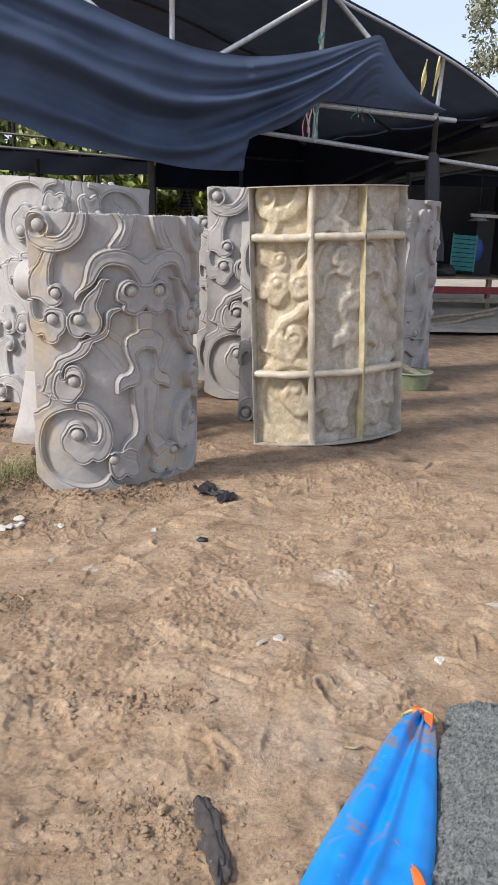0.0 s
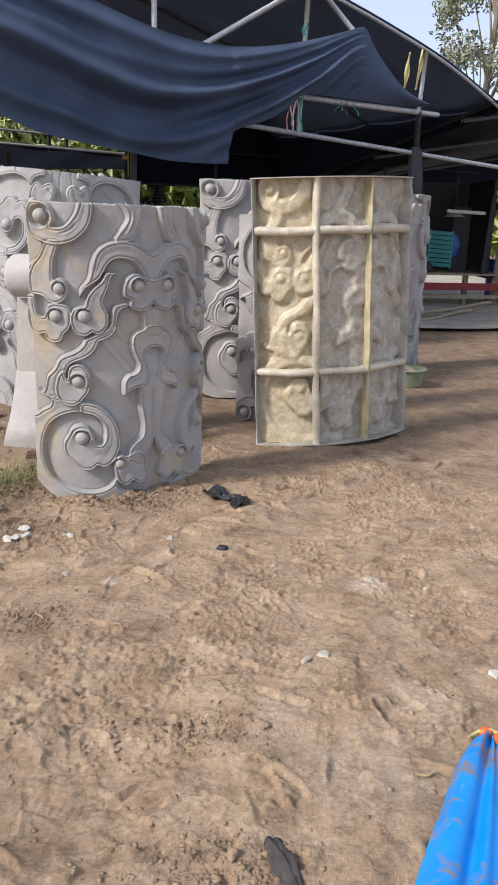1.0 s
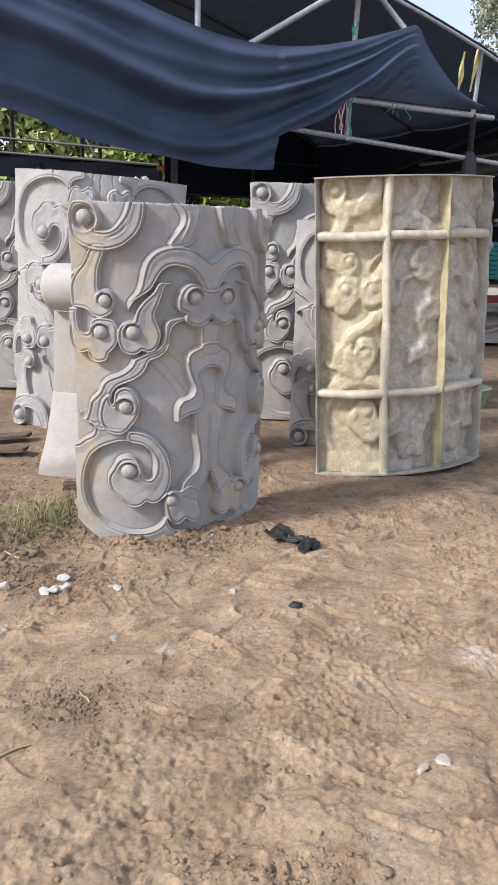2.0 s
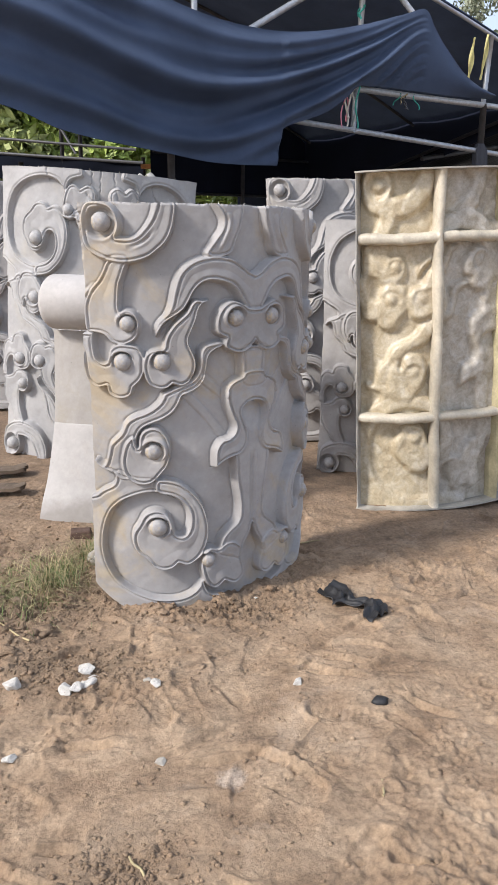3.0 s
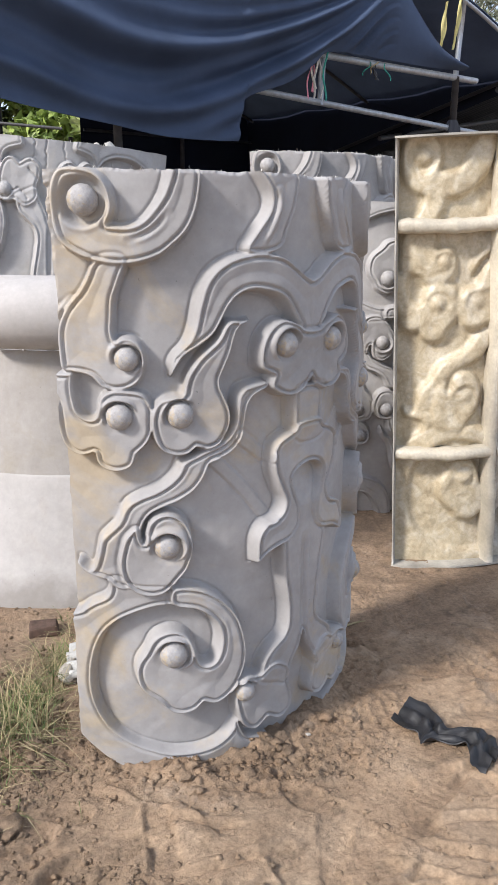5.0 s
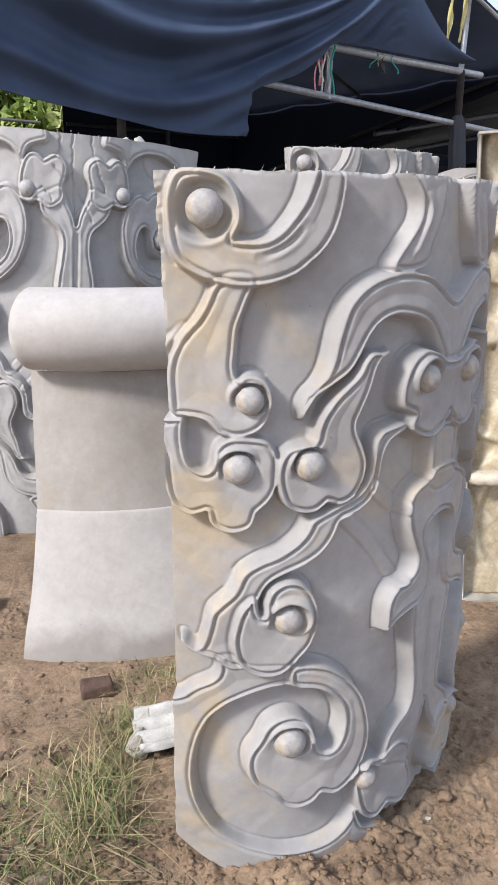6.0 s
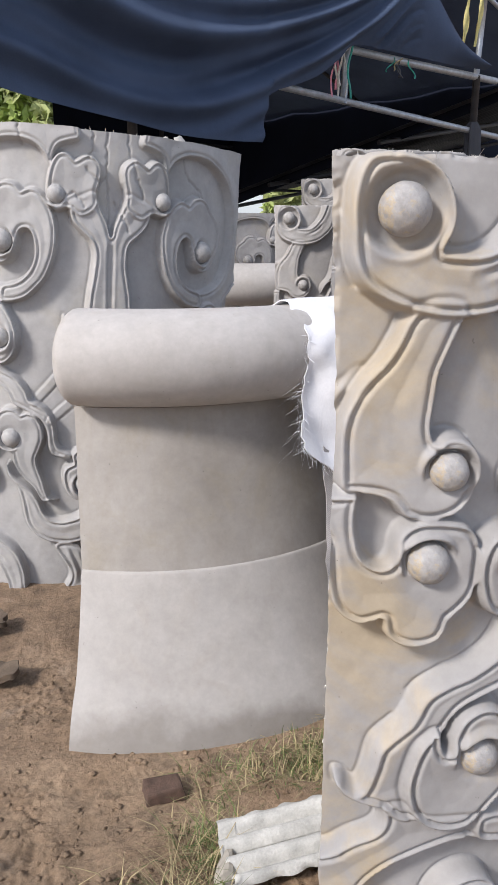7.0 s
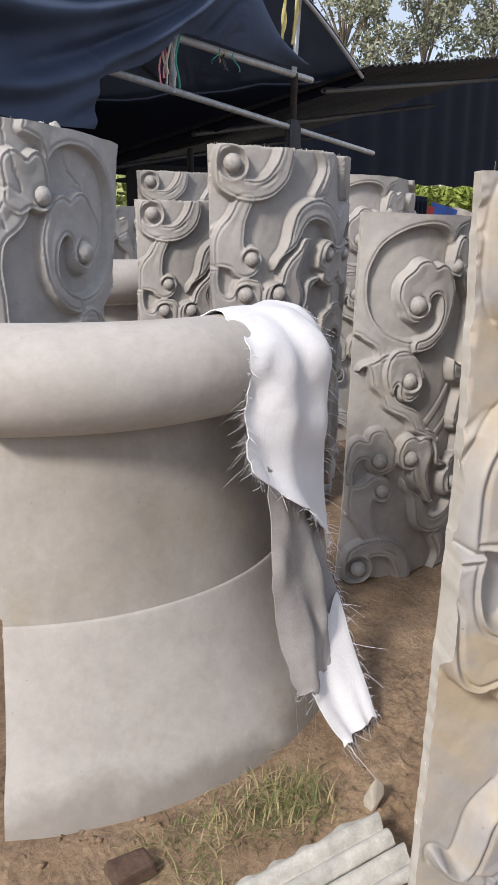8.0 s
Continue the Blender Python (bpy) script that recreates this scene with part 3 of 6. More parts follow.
def relief(U, V, balls=True):
    """Height of the ornament in metres over the cylinder, U and V in centimetres."""
    X = -np.abs(U)
    wob = 0.13 * lattice_noise(U, V, 4.0, 61), 0.13 * lattice_noise(U, V, 4.0, 62)
    h = np.zeros(X.shape)
    for outline, level, bevel, sink in PLATES:
        line = rounded(outline, True)
        sel = patch(line, X, V, 1.5)
        d, side, inside = distance_to(line, X[sel] + wob[0][sel], V[sel] + wob[1][sel], True)
        s = np.where(inside, d, -d)
        toward_left = np.where(inside, side, -side)
        bw = bevel * (0.60 + 0.42 * toward_left)                             # the side towards the panel's edge slopes, the other drops
        rise = np.clip((s + 0.25) / (bw + 0.25), 0, 1)
        rise = 0.7 * np.sin(rise * math.pi / 2) + 0.3 * rise * rise * (3 - 2 * rise)
        q = s - bw
        field = 1 - 0.26 * np.exp(-((q - 0.72) / 0.30) ** 2) - 0.12 * np.clip((q - 1.0) / 4.0, 0, 1) - 0.05 * np.clip((q - 0.2) / 0.8, 0, 1)
        if sink:
            field = field * (1 - 0.65 * np.clip((V[sel] - sink[0]) / (sink[1] - sink[0]), 0, 1))
        foot = -0.0045 * np.exp(-((s + 0.4) / 0.35) ** 2)
        h[sel] = np.maximum(h[sel] + foot, rise * field * level * 1.12 + foot)
    for line, kind in RIDGES:
        line = rounded(line, False)
        sel = patch(line, X, V, 4.0)
        d, _, _ = distance_to(line, X[sel], V[sel], False)
        ends = np.minimum(np.hypot(X[sel] - line[0][0], V[sel] - line[0][1]), np.hypot(X[sel] - line[-1][0], V[sel] - line[-1][1]))
        taper = np.clip(ends / 3.0, 0.1, 1)
        if kind == "groove":
            h[sel] -= taper * (0.008 * np.exp(-(d / 0.55) ** 2) - 0.003 * np.exp(-((d - 1.2) / 0.5) ** 2))
        elif kind == "strap":
            h[sel] += 0.0035 * np.clip((1.9 - d) / 0.5, 0, 1) - 0.003 * np.exp(-((d - 2.0) / 0.35) ** 2)
        else:
            h[sel] += taper * (0.008 * np.exp(-(d / 0.7) ** 2) - 0.004 * np.exp(-((d - 1.4) / 0.5) ** 2))
    d = np.hypot((X - DISH[0]) * 1.06, V - DISH[1]) + 0.25 * np.sin(np.arctan2(V - DISH[1], X - DISH[0]))
    h += 0.004 * np.exp(-((d - DISH[2]) / 0.7) ** 2) - 0.024 / (1 + np.exp(np.clip((d - DISH[2] + 0.9) * 4.5, -40, 40)))
    for bx, by, r, a0, a1, w in BOSSES:
        d = np.hypot(X - bx, V - by)
        if w:
            turn = np.mod(a0 - np.degrees(np.arctan2(V - by, X - bx)), 360) / (a0 - a1)
            taper = np.where(turn < 1, np.sin(math.pi * np.clip(turn, 0, 1)) ** 0.55, 0)
            p = np.clip((d - r - 0.55) / (w * np.clip(taper, 0.05, 1)), 0, 1)
            h += np.clip(h / 0.02, 0, 1) * taper * (0.015 * np.sin(math.pi * p ** 0.5) - 0.016 * np.exp(-((d - r - 0.1) / 0.6) ** 2))
            h -= (1 - taper) * 0.004 * np.exp(-((d - r) / 0.9) ** 2)
        if balls:
            ball = 0.018 + np.sqrt(np.clip(r * r - d * d, 0, None)) / 100 * 0.95
            h = np.where(d < r, np.maximum(h, ball), h)
    e = np.pad(h, 1, mode="edge")                    # cast edges are never crisp
    h = (e[:-2, 1:-1] + e[2:, 1:-1] + e[1:-1, :-2] + e[1:-1, 2:] + 3 * h) / 7
    h += 0.0022 * lattice_noise(U, V, 11, 3) + 0.0009 * lattice_noise(U, V, 2.5, 5)
    return h


def panel_mesh(name, step, size, seed, mat, flare=0.0, radius=0.0, arc=0.0, cracks=(), cut=0.0):
    """A third of a column drum: curved shell with the ornament, its cylinder's axis at the origin."""
    nu, nv = int(2 * PANEL_HALF * 100 / step), int(PANEL_H * 100 / step)
    a, b = np.linspace(-1, 1, nu), np.linspace(0, 1, nv)
    A, Bv = np.meshgrid(a, b)
    half = PANEL_HALF * 100
    flare_at = np.radians(42)
    side = half + 1.6 * np.clip((Bv - 0.72) / 0.28, 0, 1) ** 1.5 + 0.20 * lattice_noise(Bv * 160, A * 3, 3.7, seed) + 0.14 * lattice_noise(Bv * 160, A * 3, 1.7, seed + 1) + 0.06 * lattice_noise(Bv * 160, A * 3, 0.8, seed + 6) - 0.4
    U = A * side
    corner = np.clip((np.abs(U) - 50) / 20, 0, 1)
    foot = cut * corner ** 1.6 + 0.25 * lattice_noise(U, U * 0, 6, seed + 2)
    top = PANEL_H * 100 + 0.25 * lattice_noise(U, U * 0, 5, seed + 3) + 0.22 * lattice_noise(U, U * 0, 0.9, seed + 4) * (lattice_noise(U, U * 0, 6, seed + 7) > 0.0)
    V = foot + Bv * (top - foot)
    h = relief(U, V, False)
    rim = np.clip(1 - np.minimum(half + 1 - np.abs(U), (top - V) * 2.2) / 1.5, 0, 1)             # knocked and crumbled along the edges
    h -= rim * (0.002 + 0.011 * np.clip(0.6 * lattice_noise(U, V, 1.1, seed + 8) + lattice_noise(U, V, 3.4, seed + 9), 0, 1)) - 0.0025 * rim * lattice_noise(U, V, 0.8, seed + 10)
    for line in cracks:
        d, _, _ = distance_to(curve_through(line, 3), U + 0.7 * lattice_noise(U, V, 1.6, 9), V + 0.5 * lattice_noise(U, V, 1.3, 8), False)
        h -= 0.007 * np.exp(-(d / 0.32) ** 2)
    radius, arc = radius or PANEL_R * size, arc or size
    ang = U / 100 / radius * arc
    bend = flare * np.clip(V / 160, 0, 1) ** 1.5 * np.clip((-ang - flare_at) / 0.29, 0, 1.3) ** 3.5       # one edge springs open a little
    shell = 0.028

    def place(r):
        return np.stack([np.sin(ang) * r, -np.cos(ang) * r, V / 100 * size], -1)
    front, back = place(radius + h * size + bend), place(radius - shell + bend)
    idx = np.arange(nu * nv).reshape(nv, nu)
    quads = np.stack([idx[:-1, :-1], idx[:-1, 1:], idx[1:, 1:], idx[1:, :-1]], -1).reshape(-1, 4)
    rim = np.concatenate([idx[0, :], idx[1:, -1], idx[-1, -2::-1], idx[-2:0:-1, 0]])
    k0 = nu * nv
    rim_new = np.arange(len(rim)) * 2 + k0
    verts = np.empty((len(rim) * 2, 3))
    verts[0::2], verts[1::2] = front.reshape(-1, 3)[rim], back.reshape(-1, 3)[rim]
    nxt = np.roll(rim_new, -1)
    sides = np.stack([nxt, rim_new, rim_new + 1, nxt + 1], -1)
    ci, cj = np.unique(np.linspace(0, nv - 1, 12).astype(int)), np.unique(np.linspace(0, nu - 1, 40).astype(int))
    coarse = back[np.ix_(ci, cj)]
    k1 = k0 + len(verts)
    bi = np.arange(coarse.shape[0] * coarse.shape[1]).reshape(coarse.shape[:2]) + k1
    rear = np.stack([bi[:-1, :-1], bi[1:, :-1], bi[1:, 1:], bi[:-1, 1:]], -1).reshape(-1, 4)
    face = mesh_of("carved_face", front.reshape(-1, 3).tolist(), quads.tolist(), mat)
    rest = np.concatenate([verts, coarse.reshape(-1, 3)])
    edge = mesh_of("raw_edge", rest.tolist(), (np.concatenate([sides, rear]) - k0).tolist(), STONE_EDGE)
    edge.materials.append(mat)
    slot = np.zeros(len(edge.polygons), np.int32)
    slot[len(sides):] = 1
    edge.polygons.foreach_set("material_index", slot)
    spots = []                                       # the bosses sit on the face, mirrored about its middle line
    for bx, by, r, *_ in BOSSES:
        for x in (bx, -bx):
            a = x / 100 / radius * arc
            rr = radius + 0.031 * size
            spots.append((pose(math.sin(a) * rr, -math.cos(a) * rr, by / 100 * size, 0, 0, math.degrees(a)), r / 100 * size))
    return face, edge, spots, mat


def boss_mesh(mat):
    """A slightly uneven cast half ball of unit radius, bulging towards -y."""
    bm = bmesh.new()
    bmesh.ops.create_uvsphere(bm, u_segments=28, v_segments=18, radius=1)
    for v in bm.verts:
        k = 1 + 0.035 * noise.noise(v.co * 1.4) + 0.012 * noise.noise(v.co * 4.0)
        v.co = Vector((v.co.x * k, v.co.y * k * 0.97, v.co.z * k))
    return from_bm("boss", bm, mat, True)


BOSS_OF = {}


def stand_panel(mesh, x, y, turn, z=0.0, size=1.0, upside_down=False, roll=0.0, label="", pitch=0.0, radius=0.0):
    face, edge, spots, mat = mesh
    ob = new("relief_panel")
    part("carved_face", face, ob)
    part("raw_edge", edge, ob, "pale broken plaster edge")
    if mat.name not in BOSS_OF:
        BOSS_OF[mat.name] = boss_mesh(mat)
    for at, r in spots:
        part("boss", BOSS_OF[mat.name], ob, "", at @ Matrix.Diagonal((r, r, r, 1)))
    m = pose(x, y, z, 0, 0, turn)
    r = radius or PANEL_R * size
    m = m @ pose(0, -r, 0) @ pose(0, 0, 0, pitch, roll, 0) @ pose(0, r, 0)
    if upside_down:
        m = m @ pose(0, 0, PANEL_H * size, 0, 180, 0)
    ob.matrix_basis = m
    return tagged(ob, label, "column panel", "carved column panels")


def fibre_mesh(size, radius, arc, seed, n=260):
    """Sacking threads that stick out of the broken top edge."""
    rng = random.Random(seed)
    verts, faces = [], []
    for _ in range(n):
        u, top = rng.uniform(-0.98, 0.98) * PANEL_HALF, rng.random() < 0.8
        if not top:
            u = math.copysign(PANEL_HALF - 0.003, u)
        a, r = u / radius * arc, radius - rng.uniform(0.0, 0.025)
        z = PANEL_H * size - 0.004 if top else rng.uniform(0.2, PANEL_H) * size
        p = Vector((math.sin(a) * r, -math.cos(a) * r, z))
        d = Vector((rng.gauss(0, 0.6), rng.gauss(-0.2, 0.5), 1.0)) if top else Vector((math.copysign(1, u), -0.4, rng.gauss(0, 0.6)))
        d = d.normalized() * (0.003 + 0.016 * rng.random() ** 2.5)
        turn = rng.uniform(-0.6, 1.2)
        s = Vector((math.cos(turn), -math.sin(turn), 0)) * rng.uniform(0.0006, 0.002)
        k = len(verts)
        verts += [p - s, p + s, p + d + s * 0.4, p + d - s * 0.4]
        faces.append((k, k + 1, k + 2, k + 3))
    return mesh_of("fibres", verts, faces, SACKING)


# ---- the ground ----
def spaced(lo, hi, fine, out_lo, out_hi):
    mid = np.arange(lo, hi, fine)
    up, s, x = [], fine, hi
    while x < out_hi:
        up.append(x)
        s *= 1.13
        x += s
    dn, s, x = [], fine, lo
    while x > out_lo:
        s *= 1.13
        x -= s
        dn.append(x)
    return np.concatenate([dn[::-1], mid, up, [out_hi]])


def ridged(X, Y, size, seed):
    wx, wy = X + 0.35 * size * lattice_noise(X, Y, size * 0.8, seed + 50), Y + 0.35 * size * lattice_noise(X, Y, size * 0.8, seed + 51)
    return 0.5 - np.abs(lattice_noise(wx, wy, size, seed))


def ground_height(X, Y):
    near = np.clip(1.55 - Y / 8.0, 0.3, 1)
    out = np.maximum(np.maximum(-1.9 - X, X - 1.35), np.maximum(1.35 - Y, Y - 5.75))
    near = near * np.exp(-np.clip(out, 0, None) / 0.5)
    crumbly = np.clip((lattice_noise(X, Y, 0.34, 24) + 0.7 * lattice_noise(X, Y, 0.12, 25) - 0.22) * 3.5, 0, 1)
    for px, py, wx, wy in ((-1.22, 3.88, 0.22, 0.09), (-0.98, 2.98, 0.14, 0.10), (-0.62, 4.33, 0.26, 0.07), (-1.25, 4.42, 0.18, 0.10), (-0.25, 1.75, 0.18, 0.10), (-0.35, 2.3, 0.22, 0.08)):
        crumbly = np.maximum(crumbly, np.clip(1.6 * np.exp(-(((X - px) / wx) ** 2 + ((Y - py) / wy) ** 2)) + 0.5 * lattice_noise(X, Y, 0.06, 27) - 0.3, 0, 1))
    bank = np.exp(-(((X + 1.72) / 0.36) ** 2 + ((Y - 4.2) / 0.45) ** 2) ** 2)
    h = 0.022 * lattice_noise(X, Y, 1.3, 11)
    h += near * (0.020 * lattice_noise(X, Y, 0.42, 12) + 0.013 * lattice_noise(X, Y, 0.19, 13) + 0.016 * ridged(X, Y, 0.16, 14) + 0.014 * np.clip(ridged(X * 0.55, Y, 0.09, 28), 0, 1) * np.clip(lattice_noise(X, Y, 0.5, 29) + 0.4, 0, 1))
    rng = np.random.RandomState(5)
    for k in range(300):                      # shoe prints pressed into the sand
        cx, cy = rng.uniform(-1.9, 1.7), rng.uniform(1.0, 5.4)
        an = rng.uniform(-0.8, 0.8) + (math.pi / 2 if rng.rand() < 0.7 else 0) + (math.pi if rng.rand() < 0.4 else 0)
        ln, wd, dp = rng.uniform(0.11, 0.145), rng.uniform(0.042, 0.056), rng.uniform(0.005, 0.014)
        turn_of_rim, arc = rng.uniform(0, 6.28), rng.uniform(-0.5, 0.6)
        rows, cols = np.searchsorted(Y[:, 0], (cy - 0.26, cy + 0.26)), np.searchsorted(X[0], (cx - 0.26, cx + 0.26))
        sel = (slice(*rows), slice(*cols))
        if h[sel].size == 0:
            continue
        x, y = X[sel] - cx, Y[sel] - cy
        u, v = (x * math.sin(an) + y * math.cos(an)) / ln, (x * math.cos(an) - y * math.sin(an)) / wd
        v = v * (1 + 0.25 * np.cos(u * 2.6 + 0.6))
        q = np.sqrt(u * u + v * v) + 0.14 * lattice_noise(x, y, 0.05, k)
        sole = 1 / (1 + np.exp(np.clip((q - 1) * 42, -60, 60)))
        flat = np.mean(h[sel][q < 1]) if (q < 1).any() else 0
        h[sel] = h[sel] * (1 - 0.8 * sole) + sole * 0.8 * flat
        some = np.clip(np.cos(np.arctan2(v, u) - turn_of_rim) - arc, 0, 1)
        tread = 0.0
        if k % 3 == 0:
            tread = 0.0016 * np.sin(u * 34) * (q < 0.88)
        elif k % 3 == 1:
            tread = -0.004 * np.clip(np.sin(u * 30) * np.sin(v * 11), 0, 1) * (q < 0.85)
        h[sel] += -dp * sole * (0.55 + 0.45 * some) + 0.8 * dp * some * np.exp(-((q - 1.14) / 0.11) ** 2) + tread
    crumbs = 0.010 * np.clip(ridged(X, Y, 0.05, 17), -0.1, 1) + 0.012 * np.clip(lattice_noise(X, Y, 0.024, 15), 0, 1) + 0.008 * lattice_noise(X, Y, 0.014, 16)
    h += near * crumbs * (0.10 + 0.75 * crumbly)
    rng = np.random.RandomState(9)
    for k in range(90):                       # thin curved scrapes with a raised lip
        cx, cy, an, ln, bow = rng.uniform(-1.7, 1.4), rng.uniform(1.4, 5.0), rng.uniform(-0.7, 0.7), rng.uniform(0.06, 0.20), rng.uniform(-0.35, 0.35)
        rows, cols = np.searchsorted(Y[:, 0], (cy - 0.26, cy + 0.26)), np.searchsorted(X[0], (cx - 0.26, cx + 0.26))
        sel = (slice(*rows), slice(*cols))
        if h[sel].size == 0:
            continue
        x, y = X[sel] - cx, Y[sel] - cy
        u, v = x * math.cos(an) + y * math.sin(an), y * math.cos(an) - x * math.sin(an)
        v = v - bow * (u * u / ln - ln * 0.3) + 0.006 * lattice_noise(x, y, 0.04, k)
        taper = np.clip(1 - (u / ln) ** 2, 0, 1)
        h[sel] += taper * (0.012 * np.exp(-((v - 0.012) / 0.011) ** 2) - 0.011 * np.exp(-((v + 0.008) / 0.010) ** 2))
    calm = np.clip(np.abs(np.hypot(X + 1.34, Y - 6.45) - 1.10) / 0.15, 0.12, 1)     # sand lies smooth against the base piece
    h *= calm
    near = near * calm
    h += near * bank * (0.03 * np.clip(ridged(X, Y, 0.14, 18), 0, 1) + 0.022 * np.clip(lattice_noise(X, Y, 0.06, 19), 0, 1) + 0.012 * lattice_noise(X, Y, 0.03, 20))
    return h


def mounds(X, Y):
    h = 0.055 * np.exp(-(((X + 1.75) / 0.32) ** 2 + ((Y - 4.3) / 0.35) ** 2)) * (1 + 0.6 * lattice_noise(X, Y, 0.12, 21))
    ring = np.abs(np.hypot(X + 1.03, Y - 5.03) - 0.66)
    h += 0.03 * np.exp(-(ring / 0.07) ** 2) * (0.6 + 0.5 * lattice_noise(X, Y, 0.1, 22)) * (Y < 4.9)
    return h


gx, gy = spaced(-1.9, 1.35, 0.0062, -300, 300), spaced(1.35, 5.75, 0.0068, -60, 900)
GX, GY = np.meshgrid(gx, gy)
fade = np.exp(-np.clip(np.hypot(GX, GY - 5) - 14, 0, None) / 4)
GZ = (ground_height(GX, GY) + mounds(GX, GY)) * fade
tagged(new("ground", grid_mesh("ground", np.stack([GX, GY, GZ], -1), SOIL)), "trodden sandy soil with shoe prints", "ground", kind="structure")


def ground_at(x, y):
    i, j = np.abs(gx - x).argmin(), np.abs(gy - y).argmin()
    return float(GZ[j, i])


# ---- carved panels ----
near_mesh = panel_mesh("relief_panel", 0.28, 1.0, 31, STONE, 0.02, cut=17.0)
near = stand_panel(near_mesh, -1.032, 5.030, 37.6, label="grey cast stone column panel carved with cloud scrolls, standing in mud")
tagged(part("fibres", fibre_mesh(1.0, PANEL_R, 1.0, 5, 170), near, "pale sacking threads along the edge"), kind="stuff")
mid_mesh = panel_mesh("relief_panel", 0.44, 1.0, 41, STONE_FAR)
big_mesh = panel_mesh("relief_panel", 0.44, 1.162, 51, STONE_FAR, cut=7.0)
CRACKS = [[(1, 0), (1.5, 9), (0.5, 22), (1, 30)], [(-7, 0), (-7.5, 7), (-9, 14), (-12, 20)], [(7, 0), (6.5, 5), (8, 9)], [(-31, 5), (-33, 11), (-42, 17), (-47, 25)], [(1, 14), (5, 16), (9, 12)], [(10, 24), (13, 20), (17, 21), (20, 19)], [(-2, 22), (-6, 31)], [(33, 0), (32, 6)]]
broad_mesh = panel_mesh("relief_panel", 0.42, 1.182, 57, STONE_DAMP, 0.0, 0.835, 1.032, CRACKS)
cracked = stand_panel(broad_mesh, -1.753, 7.39, 9.9, -0.026, 1.182, True, 3.6, "tall cracked grey column panel standing upside down", 0, 0.835)
tagged(part("fibres", fibre_mesh(1.182, 0.835, 1.032, 8, 150), cracked, "pale sacking threads along the edge", pose(0, 0, PANEL_H * 1.182, 0, 180, 0)), kind="stuff")
chips = random.Random(44)
for k in range(7):
    bm = bmesh.new()
    bmesh.ops.create_icosphere(bm, subdivisions=2, radius=1)
    for v in bm.verts:
        v.co = Vector((v.co.x * 0.03, v.co.y * 0.012, v.co.z * 0.022)) * (1 + 0.5 * noise.noise(v.co * 1.6 + Vector((k * 3.0, 0, 0))))
    a = radians(33 + 1.4 * k)
    spot = pose(-1.753 + 0.85 * math.sin(a), 7.39 - 0.85 * math.cos(a), 1.80 + chips.uniform(-0.05, 0.06), 0, chips.uniform(-60, 60), 35)
    part("plaster_chip", from_bm("plaster_chip", bm, STONE_EDGE), cracked, "white broken plaster", cracked.matrix_basis.inverted() @ spot)
tall = stand_panel(big_mesh, -0.145, 7.783, 35.8, 0.012, 1.162, False, 0, "tall grey carved column panel with ragged top edge")
tagged(part("fibres", fibre_mesh(1.162, PANEL_R * 1.162, 1.162, 6, 220), tall, "pale sacking threads along the edge"), kind="stuff")
stand_panel(mid_mesh, 0.19, 6.922, 31.1, -0.015, 1.0, True, 0, "grey column panel set upside down, scroll at the top")
stand_panel(mid_mesh, -0.235, 8.33, 28.6, 0.035, 1.0, False, 0, "small grey carved column panel among taller ones")
stand_panel(big_mesh, 0.55, 10.5, 27.6, 0.05, 1.162, False, 0, "grey carved column panel under the shed")
stand_panel(mid_mesh, -0.27, 10.2, 27.6, 0.03, 1.0, True, 0, "grey carved column panel turned upside down at the back")
stand_panel(big_mesh, -2.65, 8.77, 35.0, 0.03, 1.162, False, 0, "grey carved column panel standing behind the cracked one")
stand_panel(big_mesh, 1.25, 9.0, 31.6, 0.0, 1.162, True, 0, "bluish grey column panel turned upside down")


# ---- smooth base pieces with a rolled top ----
BASE_PROFILE = [(1.128, -0.04), (1.105, 0.02), (1.065, 0.10), (1.012, 0.20), (0.962, 0.31), (0.922, 0.40), (0.893, 0.478), (0.886, 0.486), (0.866, 0.58), (0.838, 0.72), (0.812, 0.87), (0.795, 0.985)]


def turned(name, profile, a0, a1, n, mat, thick=0.0, wobble=0.0, lean=None):
    """A profile of (radius, height) turned about z between two angles in degrees; lean: first angle by height."""
    prof = curve_through(profile, 3) if len(profile) > 2 else np.array(profile)
    first = np.full(len(prof), float(a0)) if lean is None else np.interp(prof[:, 1], [q[0] for q in lean], [q[1] for q in lean])
    if wobble:
        first = first + 0.18 * lattice_noise(prof[:, 1] * 9, prof[:, 1] * 0, 1.0, 62)
    ang = np.radians(first[:, None] + (a1 - first[:, None]) * np.linspace(0, 1, n)[None])
    Rr, Z = prof[:, 0][:, None] + 0 * ang, prof[:, 1][:, None] + 0 * ang
    Rr = Rr + wobble * lattice_noise(ang * 0.9, Z, 0.25, 61)
    P = np.stack([np.sin(ang) * Rr, -np.cos(ang) * Rr, Z], -1)
    return grid_mesh(name, P, mat, thick)


